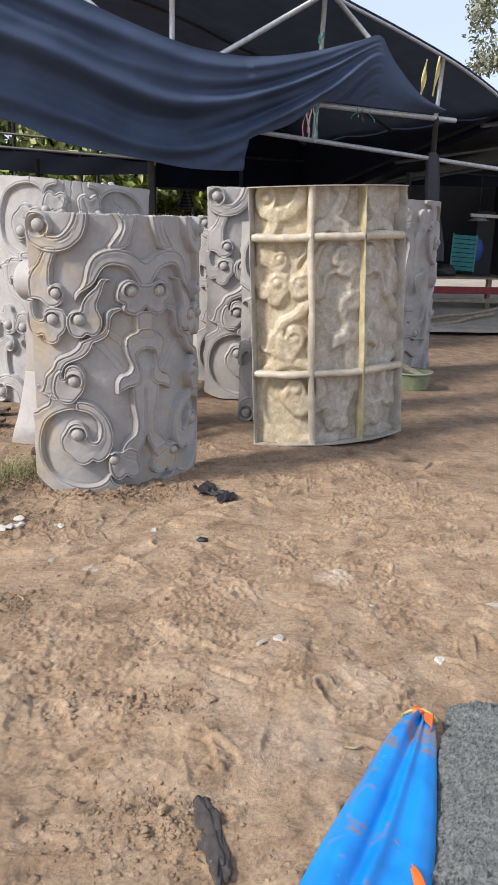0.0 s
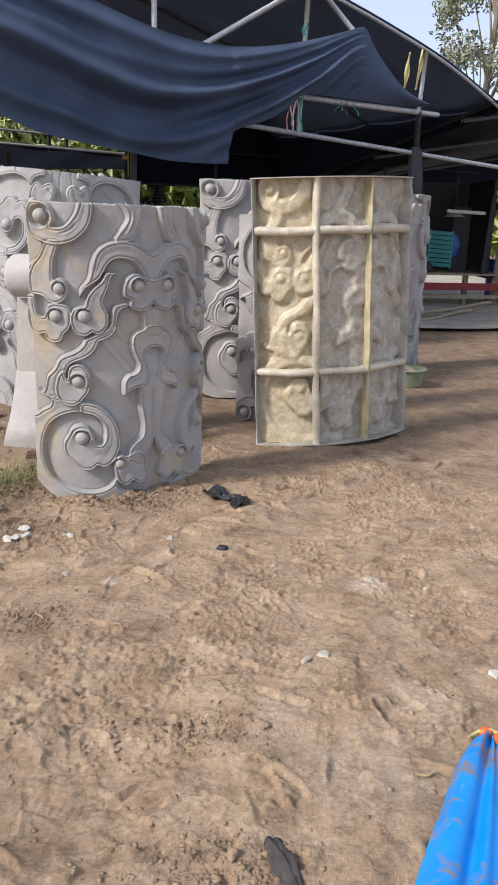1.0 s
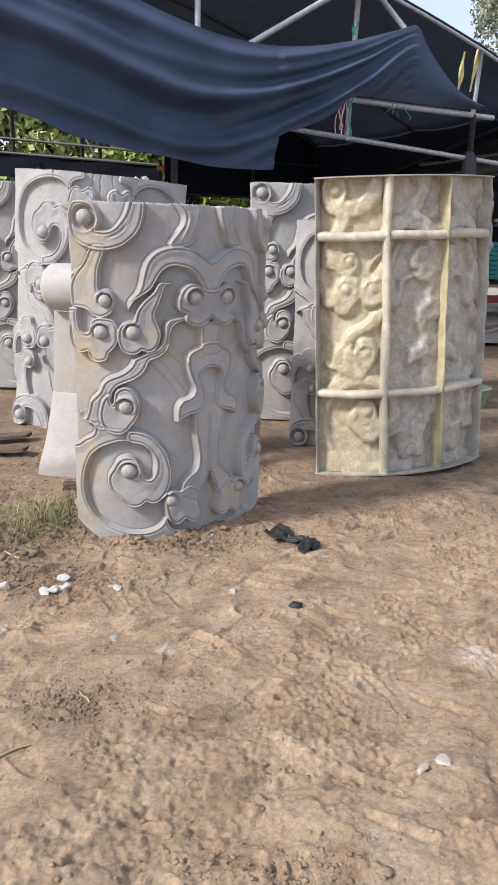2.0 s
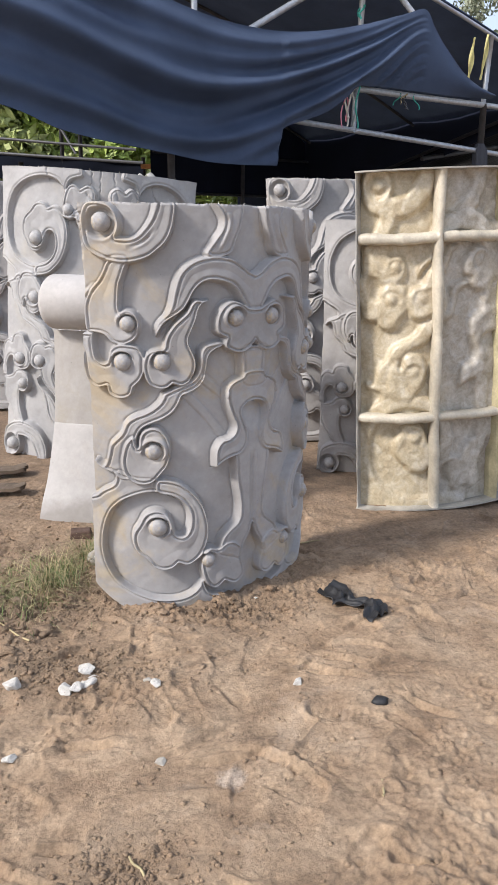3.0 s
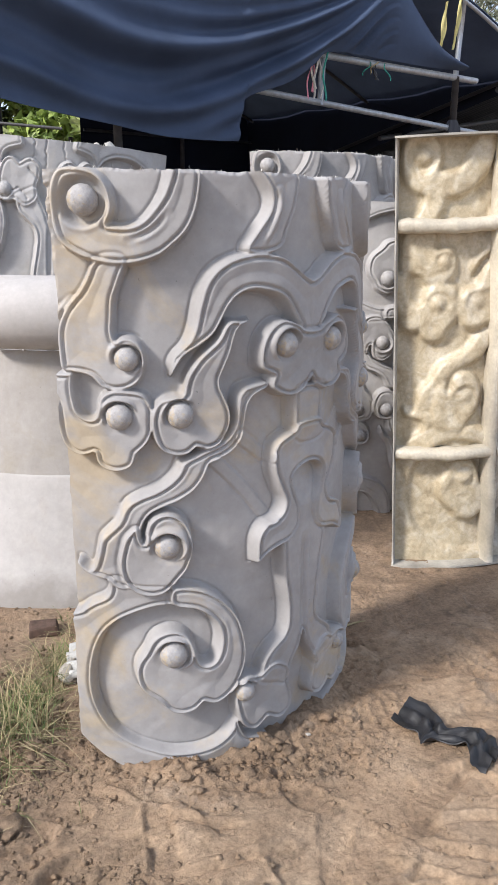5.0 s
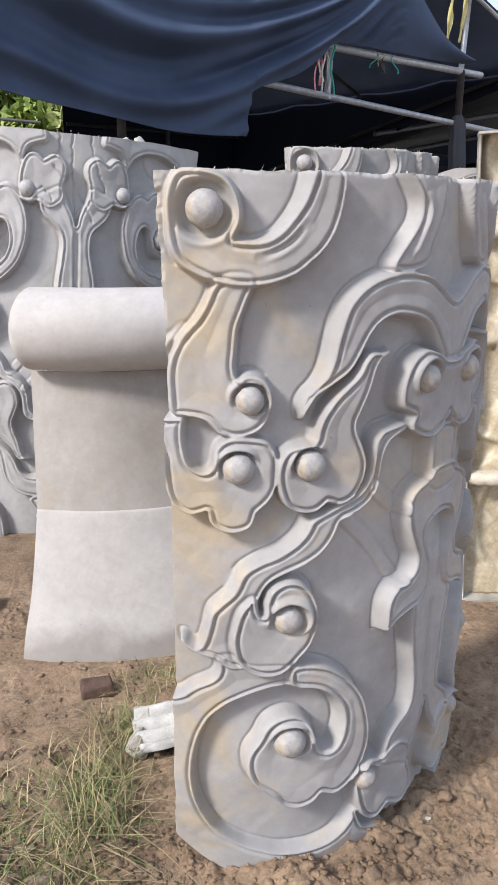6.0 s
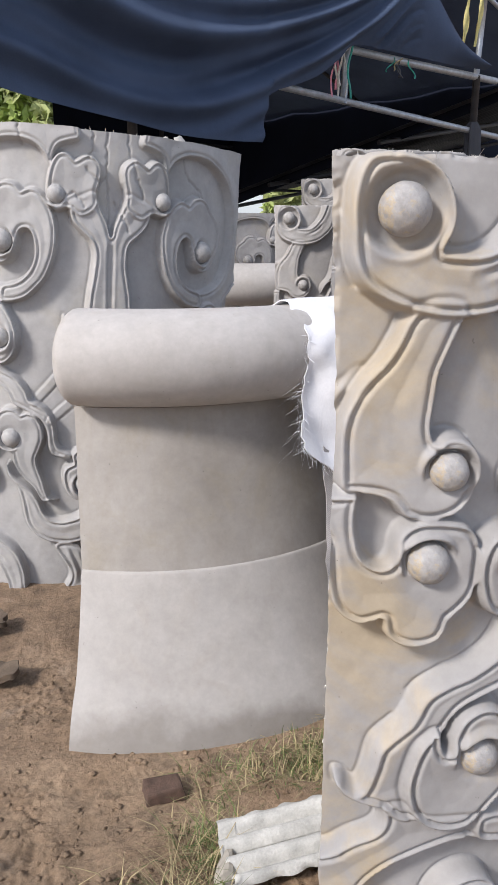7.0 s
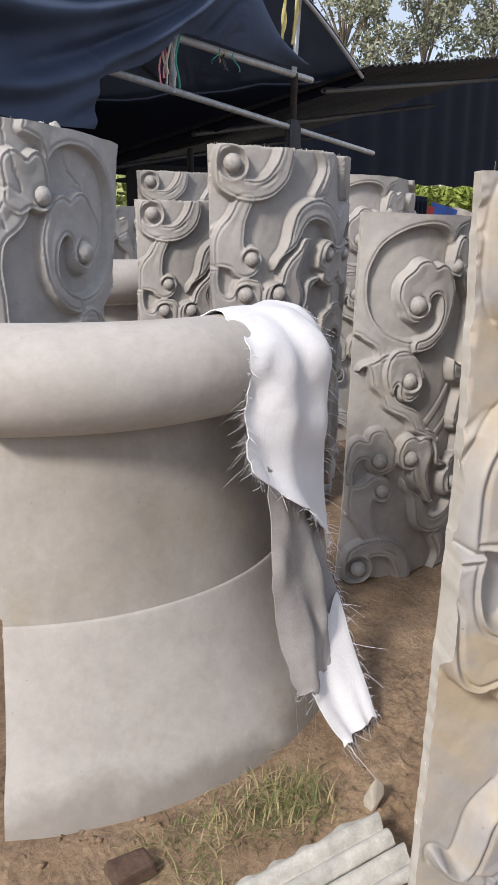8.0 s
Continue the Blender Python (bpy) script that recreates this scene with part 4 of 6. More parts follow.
def base_piece(x, y, turn, label, half=60):
    thing = tagged(new("column_base"), label, "column base", "smooth column bases")
    thing.matrix_basis = pose(x, y, 0, 0, 0, turn)
    a0, a1 = -half - 3.8, half
    lean = [(-0.04, 0.6 - half), (0.45, -0.4 - half), (0.75, -2.2 - half), (0.99, -3.2 - half)]
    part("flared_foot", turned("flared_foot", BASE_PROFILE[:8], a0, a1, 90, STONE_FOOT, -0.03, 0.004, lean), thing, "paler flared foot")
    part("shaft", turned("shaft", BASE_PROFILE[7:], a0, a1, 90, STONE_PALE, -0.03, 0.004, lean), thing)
    ang = np.linspace(a0, a1, 110)
    t = np.linspace(math.pi, 3 * math.pi, 49)
    edge = np.minimum(ang - a0, a1 - ang)
    shrink = np.where(edge < 2.6, np.sqrt(np.clip(1 - ((2.6 - edge) / 2.6) ** 2 * 0.55, 0, 1)), 1)
    shrink[0] = shrink[-1] = 0.02
    A, T = np.meshgrid(np.radians(ang), t)
    Rr = 0.800 + 0.146 * shrink[None] * np.cos(T)
    Z = 1.138 + 0.146 * shrink[None] * np.sin(T)
    P = np.stack([np.sin(A) * Rr, -np.cos(A) * Rr, Z], -1)
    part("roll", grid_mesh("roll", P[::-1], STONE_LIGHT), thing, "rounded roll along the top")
    return thing


base_piece(-1.34, 6.45, 15.5, "smooth pale grey column base with rolled top and flared foot", 36.5)
base_piece(-0.42, 9.52, 33, "smooth grey column base standing between carved panels")

# ---- cloth over the base piece ----
SX, SY = -1.34, 6.45


def on_base(angle, r, z):
    a = math.radians(angle)
    return (SX + r * math.sin(a), SY - r * math.cos(a), z)


def strip(name, rows, mat, n=26, fold=0.017, seed=3):
    """A hanging strip; rows of (left angle, right angle, radius, left height, right height)."""
    rows = curve_through(rows, 6)
    P = np.zeros((len(rows), n, 3))
    for i, (al, ar, r, zl, zr) in enumerate(rows):
        for j in range(n):
            f = j / (n - 1)
            k = fold * (math.sin(f * 7 + i * 0.05 + seed) + 0.6 * math.sin(f * 15 - i * 0.09) + 1.8 * float(lattice_noise(f * 3.0, i * 0.16, 1.0, seed)) + 0.7 * float(lattice_noise(f * 9.0, i * 0.3, 1.0, seed + 1))) * min(1, i / 10)
            ragged = 0.012 * float(lattice_noise(j * 0.8, 0.0, 1.0, seed + 9)) if i in (0, len(rows) - 1) else 0
            nick = 0.5 * float(lattice_noise(i * 0.9, 0.0, 1.0, seed + 4)) * (1 - 2 * f)
            P[i, j] = on_base(al + nick + (ar - al) * f, r + k + 0.035 * f * min(1, i / 20), zl + (zr - zl) * f + ragged)
    return grid_mesh(name, P, mat, 0.003), P


def fringe(name, edge, mat, seed, length=0.03):
    """Loose curling threads along an edge."""
    rng = random.Random(seed)
    verts, faces = [], []
    for p, out in edge:
        for _ in range(3):
            a = Vector(p) + Vector([rng.uniform(-0.007, 0.007) for _ in range(3)])
            ln = length * rng.uniform(0.2, 1.0) * (2.2 if rng.random() < 0.04 else 1)
            d = (Vector(out) + Vector([rng.gauss(0, 0.4) for _ in range(3)])).normalized() * ln
            bend = Vector([rng.gauss(0, 0.5) * ln for _ in range(3)]) + Vector((0, 0, -0.6 * ln))
            s = Vector((0.0007, 0.0007, 0.0005))
            k = len(verts)
            for t in (0, 0.35, 0.7, 1.0):
                q = a + d * t + bend * t * t
                verts += [q - s * (1 - 0.5 * t), q + s * (1 - 0.5 * t)]
            faces += [(k + 2 * i, k + 2 * i + 1, k + 2 * i + 3, k + 2 * i + 2) for i in range(3)]
    return mesh_of(name, verts, faces, mat)


cloth = tagged(new("cloth_strip"), "frayed strip of white and grey cloth hung over the roll", "cloth")
white, PW = strip("white_side", [(24, 50, 0.74, 1.275, 1.27), (24, 51, 0.80, 1.300, 1.300), (24, 52, 0.88, 1.278, 1.275), (23.5, 53, 0.957, 1.19, 1.18), (22.5, 53, 0.985, 1.06, 0.97), (21.5, 52, 1.0, 0.96, 0.72), (20.5, 52, 1.01, 0.87, 0.45)], WHITE_CLOTH, 34)
part("white_side", white, cloth, "white frayed upper side")
greyc, PG = strip("grey_side", [(25.3, 47, 0.99, 0.86, 0.70), (25, 46.5, 1.015, 0.72, 0.54), (25, 45, 1.05, 0.50, 0.40), (25, 42, 1.09, 0.30, 0.30), (25, 37, 1.125, 0.17, 0.20)], GREY_CLOTH, 30, 0.016, 5)
part("grey_side", greyc, cloth, "grey woven lower side")
tail, PT = strip("tail", [(28, 43.5, 1.10, 0.22, 0.36), (28, 39, 1.18, 0.12, 0.19), (27.5, 35, 1.27, 0.03, 0.05)], WHITE_CLOTH, 16, 0.008, 8)
part("tail", tail, cloth, "white frayed tail")
edges = [(PW[i, 0] * (1 - q) + PW[i + 1, 0] * q, (-0.8, -0.3, -0.45)) for i in range(17, len(PW) - 1) for q in (0, 0.33, 0.66)] + [(PW[-1, j], (0, 0, -1)) for j in range(34)]
edges += [(PG[-1, j], (-0.3, -0.2, -1)) for j in range(30)] + [(PG[i, -1], (1, 0, -0.4)) for i in range(len(PG))] + [(PW[i, -1], (1, 0, -0.4)) for i in range(12, len(PW))]
tagged(part("fringe", fringe("fringe", edges, WHITE_CLOTH, 4, 0.042), cloth), kind="stuff")
edges = [(PT[-1, j], (0.1, -0.2, -1)) for j in range(16)] + [(PT[i, -1], (1, 0, -0.4)) for i in range(len(PT))]
tagged(part("fringe", fringe("fringe", edges, WHITE_CLOTH, 5, 0.05), cloth), kind="stuff")

# ---- the fibreglass mould ----
MX, MY, MR = 0.410, 6.510, 0.984


def mould_shell():
    a, z = np.linspace(-22.4, 52.4, 220), np.linspace(-0.03, 1.82, 320)
    A, Z = np.meshgrid(a, z)
    X, Y = np.radians(A) * MR * 100, Z * 100
    h = relief((X - 43.5) / 1.25, Y / 1.14)               # the back of the ornament, softened by layers of matting
    for _ in range(7):
        e = np.pad(h, 1, mode="edge")
        h = (e[:-2, 1:-1] + e[2:, 1:-1] + e[1:-1, :-2] + e[1:-1, 2:] + 2 * h) / 6
    h = 0.95 * h + 0.0035 * lattice_noise(X, Y, 9, 71) + 0.003 * lattice_noise(X, Y, 4, 72) + 0.0012 * lattice_noise(X, Y, 1.6, 73)
    Rr = MR - 0.098 + h
    P = np.stack([np.sin(np.radians(A)) * Rr, -np.cos(np.radians(A)) * Rr, Z], -1)
    return grid_mesh("shell", P, FIBREGLASS, -0.012)


def rough_bar(name, centre, half_w, half_d, mat, seed, n_round=10):
    """A hand-laid rib: an uneven rounded bar along points, flattened."""
    pts = [Vector(p) for p in centre]
    verts, faces = [], []
    rng = np.random.RandomState(seed)
    for i, p in enumerate(pts):
        d = (pts[min(i + 1, len(pts) - 1)] - pts[max(i - 1, 0)]).normalized()
        out = Vector((p.x, p.y, 0)).normalized()
        side = d.cross(out).normalized()
        k = 1 + 0.06 * math.sin(i * 0.7 + seed) + 0.04 * math.sin(i * 1.9 + 2 * seed) + rng.uniform(-0.05, 0.05)
        for j in range(n_round):
            t = 2 * math.pi * j / n_round
            c, s = math.cos(t), math.sin(t)
            c, s = math.copysign(abs(c) ** 0.7, c), math.copysign(abs(s) ** 0.7, s)
            verts.append(p + side * (c * half_w * k) + out * (s * half_d * k))
    for i in range(len(pts) - 1):
        for j in range(n_round):
            j2 = (j + 1) % n_round
            faces.append((i * n_round + j, i * n_round + j2, (i + 1) * n_round + j2, (i + 1) * n_round + j))
    faces += [tuple(range(n_round)), tuple((len(pts) - 1) * n_round + k for k in reversed(range(n_round)))]
    return mesh_of(name, verts, faces, mat)


def mould_point(angle, z, r):
    a = math.radians(angle)
    return (r * math.sin(a), -r * math.cos(a), z)


mould = tagged(new("mould"), "upright yellowed fibreglass casting mould with raised stiffening ribs", "mould")
mould.matrix_basis = pose(MX, MY, 0) @ pose(0.12, -MR, 0, 0, -3.0, 0) @ pose(-0.12, MR, 0) @ Matrix.Diagonal((1, 1, 1.012, 1))
part("shell", mould_shell(), mould)
zs = np.linspace(0.006, 1.822, 34)
for i, (ang, w) in enumerate(((-22.4, 0.006), (3.4, 0.024), (27.0, 0.007), (52.4, 0.007))):
    d = 0.056
    part("vertical_rib", rough_bar("vertical_rib", [mould_point(ang + (0.25 * math.sin(z * 7 + i) if w > 0.008 else 0), z, MR - d) for z in zs], w, d, (RESIN_RIM, RESIN_RIB, RESIN_YELLOW, RESIN_RIM)[i], 3 + i), mould)
for z, half in ((1.485, 0.030), (0.53, 0.026)):
    for a0, a1 in ((-22, 3), (4, 26.5), (27.5, 52)):
        part("horizontal_rib", rough_bar("horizontal_rib", [mould_point(a, z + 0.004 * math.sin(a * 0.21), MR - 0.054) for a in np.linspace(a0, a1, 22)], half * (1 + 0.1 * math.sin(a0)), 0.05, RESIN_RIB, int(a0 + 40)), mould)
for z in (1.825, 0.014):
    part("flange", turned("flange", [(MR - 0.125, z), (MR + 0.004, z)], -22.8, 52.8, 40, RESIN_RIM, 0.008), mould, "thin rough edge flange")

# ---- the shed ----
N_OUT = Vector((0.461, -0.887, 0))          # from the shed's front towards the yard
D_IN = -N_OUT


def front(x, z, out=0.0):
    return Vector((x, 10.1 + 0.52 * x, z)) + N_OUT * out


def pipe(parent, name, points, radius, mat, label=""):
    return part(name, tube(name, points, radius, mat), parent, label)


shed = tagged(new("shade_shed"), "open shed of galvanised pipes roofed with black shade net", "shed")
ROOF = [(-6.5, 2.9), (-5.2, 3.7), (-3.6, 4.45), (-1.8, 4.8), (-0.3, 4.66), (1.0, 4.27), (1.71, 4.07), (2.48, 3.83), (2.95, 3.65), (3.36, 3.46), (3.75, 3.27)]
roof_line = curve_through(ROOF, 5)
depths = np.linspace(0, 9, 19)
P = np.array([[front(x, z + 0.02 - 0.03 * (1 - math.cos(w * 4.2)), -w) for x, z in roof_line] for w in depths])
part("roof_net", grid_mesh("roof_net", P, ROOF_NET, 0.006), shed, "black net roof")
pipe(shed, "roof_pipe", [front(x, z - 0.03) for x, z in roof_line], 0.022, STEEL)
for w in (3.0, 6.0, 9.0):
    pipe(shed, "roof_pipe", [front(x, z - 0.03, -w) for x, z in roof_line], 0.022, DARK_STEEL)
pipe(shed, "tie_pipe", [front(0.60, 3.05), front(1.4, 3.04), front(2.72, 3.04)], 0.034, STEEL)
pipe(shed, "tie_pipe", [front(-0.1, 2.67), front(2.41, 2.52), front(4.1, 2.42)], 0.030, STEEL)
pipe(shed, "king_post", [front(0.70, 2.6), front(0.76, 4.33)], 0.032, STEEL)
pipe(shed, "king_post", [front(-1.01, 2.5), front(-1.01, 4.7)], 0.032, STEEL)
pipe(shed, "strut", [front(-1.0, 3.12), front(-0.43, 3.49), front(0.72, 4.27)], 0.034, STEEL)
pipe(shed, "strut", [front(0.78, 4.36), front(1.47, 3.80)], 0.032, STEEL)
pipe(shed, "strut", [front(-2.9, 4.62), front(-1.6, 3.6)], 0.032, STEEL)
pipe(shed, "king_post", [front(2.41, 3.05), front(2.45, 3.80)], 0.030, STEEL)
for x, top in ((2.42, 3.05), (-1.24, 2.6), (-5.2, 3.6)):
    pipe(shed, "post", [front(x, -0.1), front(x, top)], 0.038, DARK_STEEL)
    pipe(shed, "post", [front(x, -0.1, -6.0), front(x, top, -6.0)], 0.038, DARK_STEEL)
# net wall across the back, open below; its near-black stands for the interior's shade
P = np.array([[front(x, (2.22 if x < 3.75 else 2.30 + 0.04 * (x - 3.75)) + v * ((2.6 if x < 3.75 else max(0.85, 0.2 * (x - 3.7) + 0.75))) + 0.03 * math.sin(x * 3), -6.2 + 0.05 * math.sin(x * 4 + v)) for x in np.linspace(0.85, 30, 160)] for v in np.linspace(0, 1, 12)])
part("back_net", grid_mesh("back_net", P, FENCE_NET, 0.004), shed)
for z in (2.22, 2.9):
    pipe(shed, "rail", [front(0.85, z, -6.1), front(9, z, -6.1)], 0.025, DARK_STEEL)

# near-black sheet added to fill the wedge under the eave with interior shade
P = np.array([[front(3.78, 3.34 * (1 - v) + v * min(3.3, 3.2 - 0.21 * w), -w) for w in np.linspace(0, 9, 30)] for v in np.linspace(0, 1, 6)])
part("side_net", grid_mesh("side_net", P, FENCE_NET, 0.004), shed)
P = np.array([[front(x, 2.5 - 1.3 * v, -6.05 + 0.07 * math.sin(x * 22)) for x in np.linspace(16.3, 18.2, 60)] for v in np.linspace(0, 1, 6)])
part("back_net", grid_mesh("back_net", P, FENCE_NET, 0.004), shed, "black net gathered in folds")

# ---- net fence on a pipe frame, far behind ----
fence = tagged(new("net_fence"), "far fence of dark pipes hung with black net", "fence")
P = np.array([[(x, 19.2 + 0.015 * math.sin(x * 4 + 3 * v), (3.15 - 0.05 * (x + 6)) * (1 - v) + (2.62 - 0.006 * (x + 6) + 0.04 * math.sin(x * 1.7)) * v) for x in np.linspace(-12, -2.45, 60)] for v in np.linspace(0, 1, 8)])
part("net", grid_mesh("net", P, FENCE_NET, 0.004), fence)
for a, b, r in (((-12, 19.2, 3.46), (-2.45, 19.2, 2.98), 0.035), ((-12, 19.2, 3.85), (-2.6, 19.2, 3.25), 0.030), ((-4.75, 19.2, 4.6), (-3.9, 19.2, 3.15), 0.028), ((-7.2, 19.2, 4.1), (-5.6, 19.2, 4.8), 0.028)):
    part("rail", tube("rail", [a, b], r, DARK_STEEL), fence)
for x, top in ((-2.45, 3.1), (-4.2, 4.7), (-3.8, 4.7), (-5.75, 4.8), (-9, 4.8)):
    part("post", tube("post", [(x, 19.25, -0.05), (x, 19.25, top)], 0.045, DARK_STEEL), fence)

# a striped jacket on a line, and a sunlit beam end, at the back of the yard
P = np.zeros((30, 14, 3))
for i in range(30):
    for j in range(14):
        v, c = i / 29, j / 13 - 0.5
        split = 0.5 + 0.5 * v
        px = -1.68 + c * (0.08 + 0.26 * v) + 0.04 * v * math.copysign(1, c) * min(1, v * 1.6)
        P[i, j] = (px, 19.0 + 0.05 * math.cos(c * 9) * split, 2.46 - 0.56 * v - 0.05 * math.cos(c * 7) * (v > 0.9))
tagged(new("jacket", grid_mesh("jacket", P, STRIPED, 0.01)), "black striped jacket hung on a line", "jacket")
line = [(-2.45 + 3.6 * t, 18.98, 2.60 - 0.45 * t * (1 - t) - 0.06 * t) for t in np.linspace(0, 1, 20)]
tagged(new("washing_line", tube("washing_line", line, 0.012, DARK_STEEL, 6)), "dark sagging line between fence and shed", "line")
beam = tagged(new("beam", box_mesh("beam", (0.75, 0.12, 0.09), AMBER, 0.008)), "orange sunlit timber beam under the net", "beam")
beam.matrix_basis = pose(-2.05, 18.4, 2.80, 0, 1, -10)

# ---- hanging shade cloth ----
TOP = curve_through([(-5.6, 4.55), (-4.0, 4.32), (-2.9, 4.08), (-1.89, 3.78), (-1.04, 3.54), (-0.43, 3.47), (0.1, 3.51), (0.68, 3.65), (1.2, 3.83), (1.47, 3.92), (1.60, 3.76), (1.75, 3.59), (2.11, 3.29), (2.44, 3.16)], 6)
LOW = curve_through([(-5.6, 2.95), (-4.0, 2.75), (-2.72, 2.54), (-2.2, 2.36), (-1.34, 2.24), (-0.85, 2.18), (-0.25, 2.19)], 8)
LOW = np.concatenate([LOW, [(-0.21, 2.40), (-0.18, 2.55)], curve_through([(-0.10, 2.60), (0.29, 2.75), (0.55, 2.93), (0.75, 3.07), (1.4, 3.08), (2.0, 3.08), (2.44, 3.10)], 6)])


SWAG = curve_through([(-5.6, 3.0), (-4.0, 2.75), (-2.7, 2.48), (-1.3, 2.26), (-0.5, 2.32), (0.2, 2.68), (0.8, 3.08), (1.47, 3.60), (2.0, 3.12), (2.44, 3.06)], 8)
nx, nz = 240, 80
P = np.zeros((nz, nx, 3))
for j, x in enumerate(np.sort(np.concatenate([np.linspace(-5.6, 2.44, nx - 12), np.linspace(-0.26, -0.17, 12)]))):
    zt, zb = np.interp(x, TOP[:, 0], TOP[:, 1]), np.interp(x, LOW[:, 0], LOW[:, 1])
    zs = np.interp(x, SWAG[:, 0], SWAG[:, 1])
    for i in range(nz):
        v = i / (nz - 1)
        z = zt + (zb - zt) * v
        w = (zt - z) / max(zt - zs, 0.05)
        w2 = w + 0.05 * float(lattice_noise(x * 0.9, w * 1.3, 1.0, 81)) + 0.03 * math.sin(x * 1.6)
        full = min(1.0, (zt - zs) / 0.9) * min(1.0, abs(x - 1.47) / 0.5 + 0.15)
        fold = 0.062 * math.sin(w2 * 17) + 0.036 * math.sin(w2 * 33 + x * 0.9 + 1.5 * float(lattice_noise(x, w, 0.9, 83))) + 0.06 * math.sin(w2 * 7.5 + 0.5 * x) + 0.02 * float(lattice_noise(x * 0.5, w * 9, 1.0, 84))
        if x > 1.47:
            fold = 0.03 * math.sin((x - 1.47) * 14 + z * 3) + 0.02 * math.sin(z * 16)
        fold += 0.016 * math.sin((x - z) * 6.5) * max(0, 1 - abs(x + 2.6) / 2)
        ease = min(1.0, 0.15 + 5 * min(v, 1.02 - v))
        P[i, j] = front(x, z, 0.08 + fold * full * ease + 0.22 * v * max(0, min(1, (1 - x) / 5)) + 0.08 * math.sin(math.pi * v))
tagged(new("hanging_cloth", grid_mesh("hanging_cloth", P, CLOTH_DARK, 0.004)), "swagged dark navy shade cloth hung across the shed front", "shade cloth")
# a curtain gathered round the post
P = np.zeros((20, 30, 3))
for i in range(20):
    for j in range(30):
        v, t = i / 19, j / 29 * 2 * math.pi
        r = (0.045 + 0.02 * math.sin(min(1, v * 8) * 3.14) + 0.10 * v ** 0.8) * (1 + 0.25 * math.sin(t * 5 + v * 2)) + 0.015 * math.sin(v * 9)
        P[i, j] = front(2.40 + 0.12 * v, 2.6 - 1.45 * v, 0.02) + Vector((math.cos(t) * r, math.sin(t) * r * 0.7, 0))
tagged(new("curtain", grid_mesh("curtain", P, CURTAIN, 0.003)), "dark cloth tied round a shed post", "curtain")

# ---- lean-to beside the shed ----
lean = tagged(new("lean_to"), "low lean-to with dark corrugated roof sheets", "shed")
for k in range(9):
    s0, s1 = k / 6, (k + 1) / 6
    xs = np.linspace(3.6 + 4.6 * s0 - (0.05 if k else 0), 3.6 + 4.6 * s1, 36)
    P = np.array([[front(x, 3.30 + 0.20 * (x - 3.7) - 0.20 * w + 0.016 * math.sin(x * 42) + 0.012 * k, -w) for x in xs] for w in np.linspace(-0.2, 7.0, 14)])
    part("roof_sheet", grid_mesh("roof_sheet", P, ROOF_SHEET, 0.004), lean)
for w in (0.3, 2.3, 4.6, 6.8):
    pipe(lean, "purlin", [front(3.4, 3.12 - 0.2 * w, -w), front(10.4, 3.12 + 0.2 * 6.7 - 0.2 * w, -w)], 0.035, DARK_STEEL)
for x, w in ((4.3, 3.2), (10.2, 0.3), (10.2, 6.0)):
    pipe(lean, "post", [front(x, -0.05, -w), front(x, 3.12 - 0.2 * w + 0.2 * (x - 3.7), -w)], 0.05, DARK_STEEL)

# ---- far things inside the shed ----
P = np.array([[(x, y, 0.045 + 0.01 * math.sin(x * 3 + y)) for x in np.linspace(0.5, 14, 40)] for y in np.linspace(12.0, 26, 30)])
P[:, :, 1] += 0.25 * (P[:, :, 0] - 3) * (P[:, :, 1] < 13)
tagged(new("slab", grid_mesh("slab", P, CONCRETE, 0.05)), "pale dusty concrete floor of the shed", "floor", kind="structure")

# ---- loose things on the ground ----
def put_on(ob, x, y, lift=0.0, turn=0.0, rx=0.0, ry=0.0):
    ob.matrix_basis = pose(x, y, ground_at(x, y) + lift, rx, ry, turn)
    return ob


def lump(name, size, mat, seed, rough=0.35, sub=2):
    """An irregular soft lump."""
    bm = bmesh.new()
    bmesh.ops.create_icosphere(bm, subdivisions=sub, radius=1)
    off = Vector((seed * 3.1, seed * 1.7, 0))
    for v in bm.verts:
        k = 1 + rough * noise.noise(v.co * 1.3 + off) + 0.4 * rough * noise.noise(v.co * 3.1 + off)
        v.co = Vector((v.co.x * size[0], v.co.y * size[1], v.co.z * size[2])) * k
    return from_bm(name, bm, mat, True)


def shard(name, size, mat, seed):
    """A broken angular piece with slightly worn edges."""
    rng = random.Random(seed)
    bm = bmesh.new()
    for _ in range(13):
        d = Vector([rng.gauss(0, 1) for _ in range(3)]).normalized() * rng.uniform(0.8, 1.1)
        bm.verts.new((d.x * size[0], d.y * size[1], d.z * size[2]))
    hull = bmesh.ops.convex_hull(bm, input=bm.verts[:])
    bmesh.ops.delete(bm, geom=[g for g in hull["geom_interior"] if isinstance(g, bmesh.types.BMVert)], context="VERTS")
    bmesh.ops.bevel(bm, geom=bm.edges[:], offset=min(size) * 0.12, segments=1, affect="EDGES")
    return from_bm(name, bm, mat)


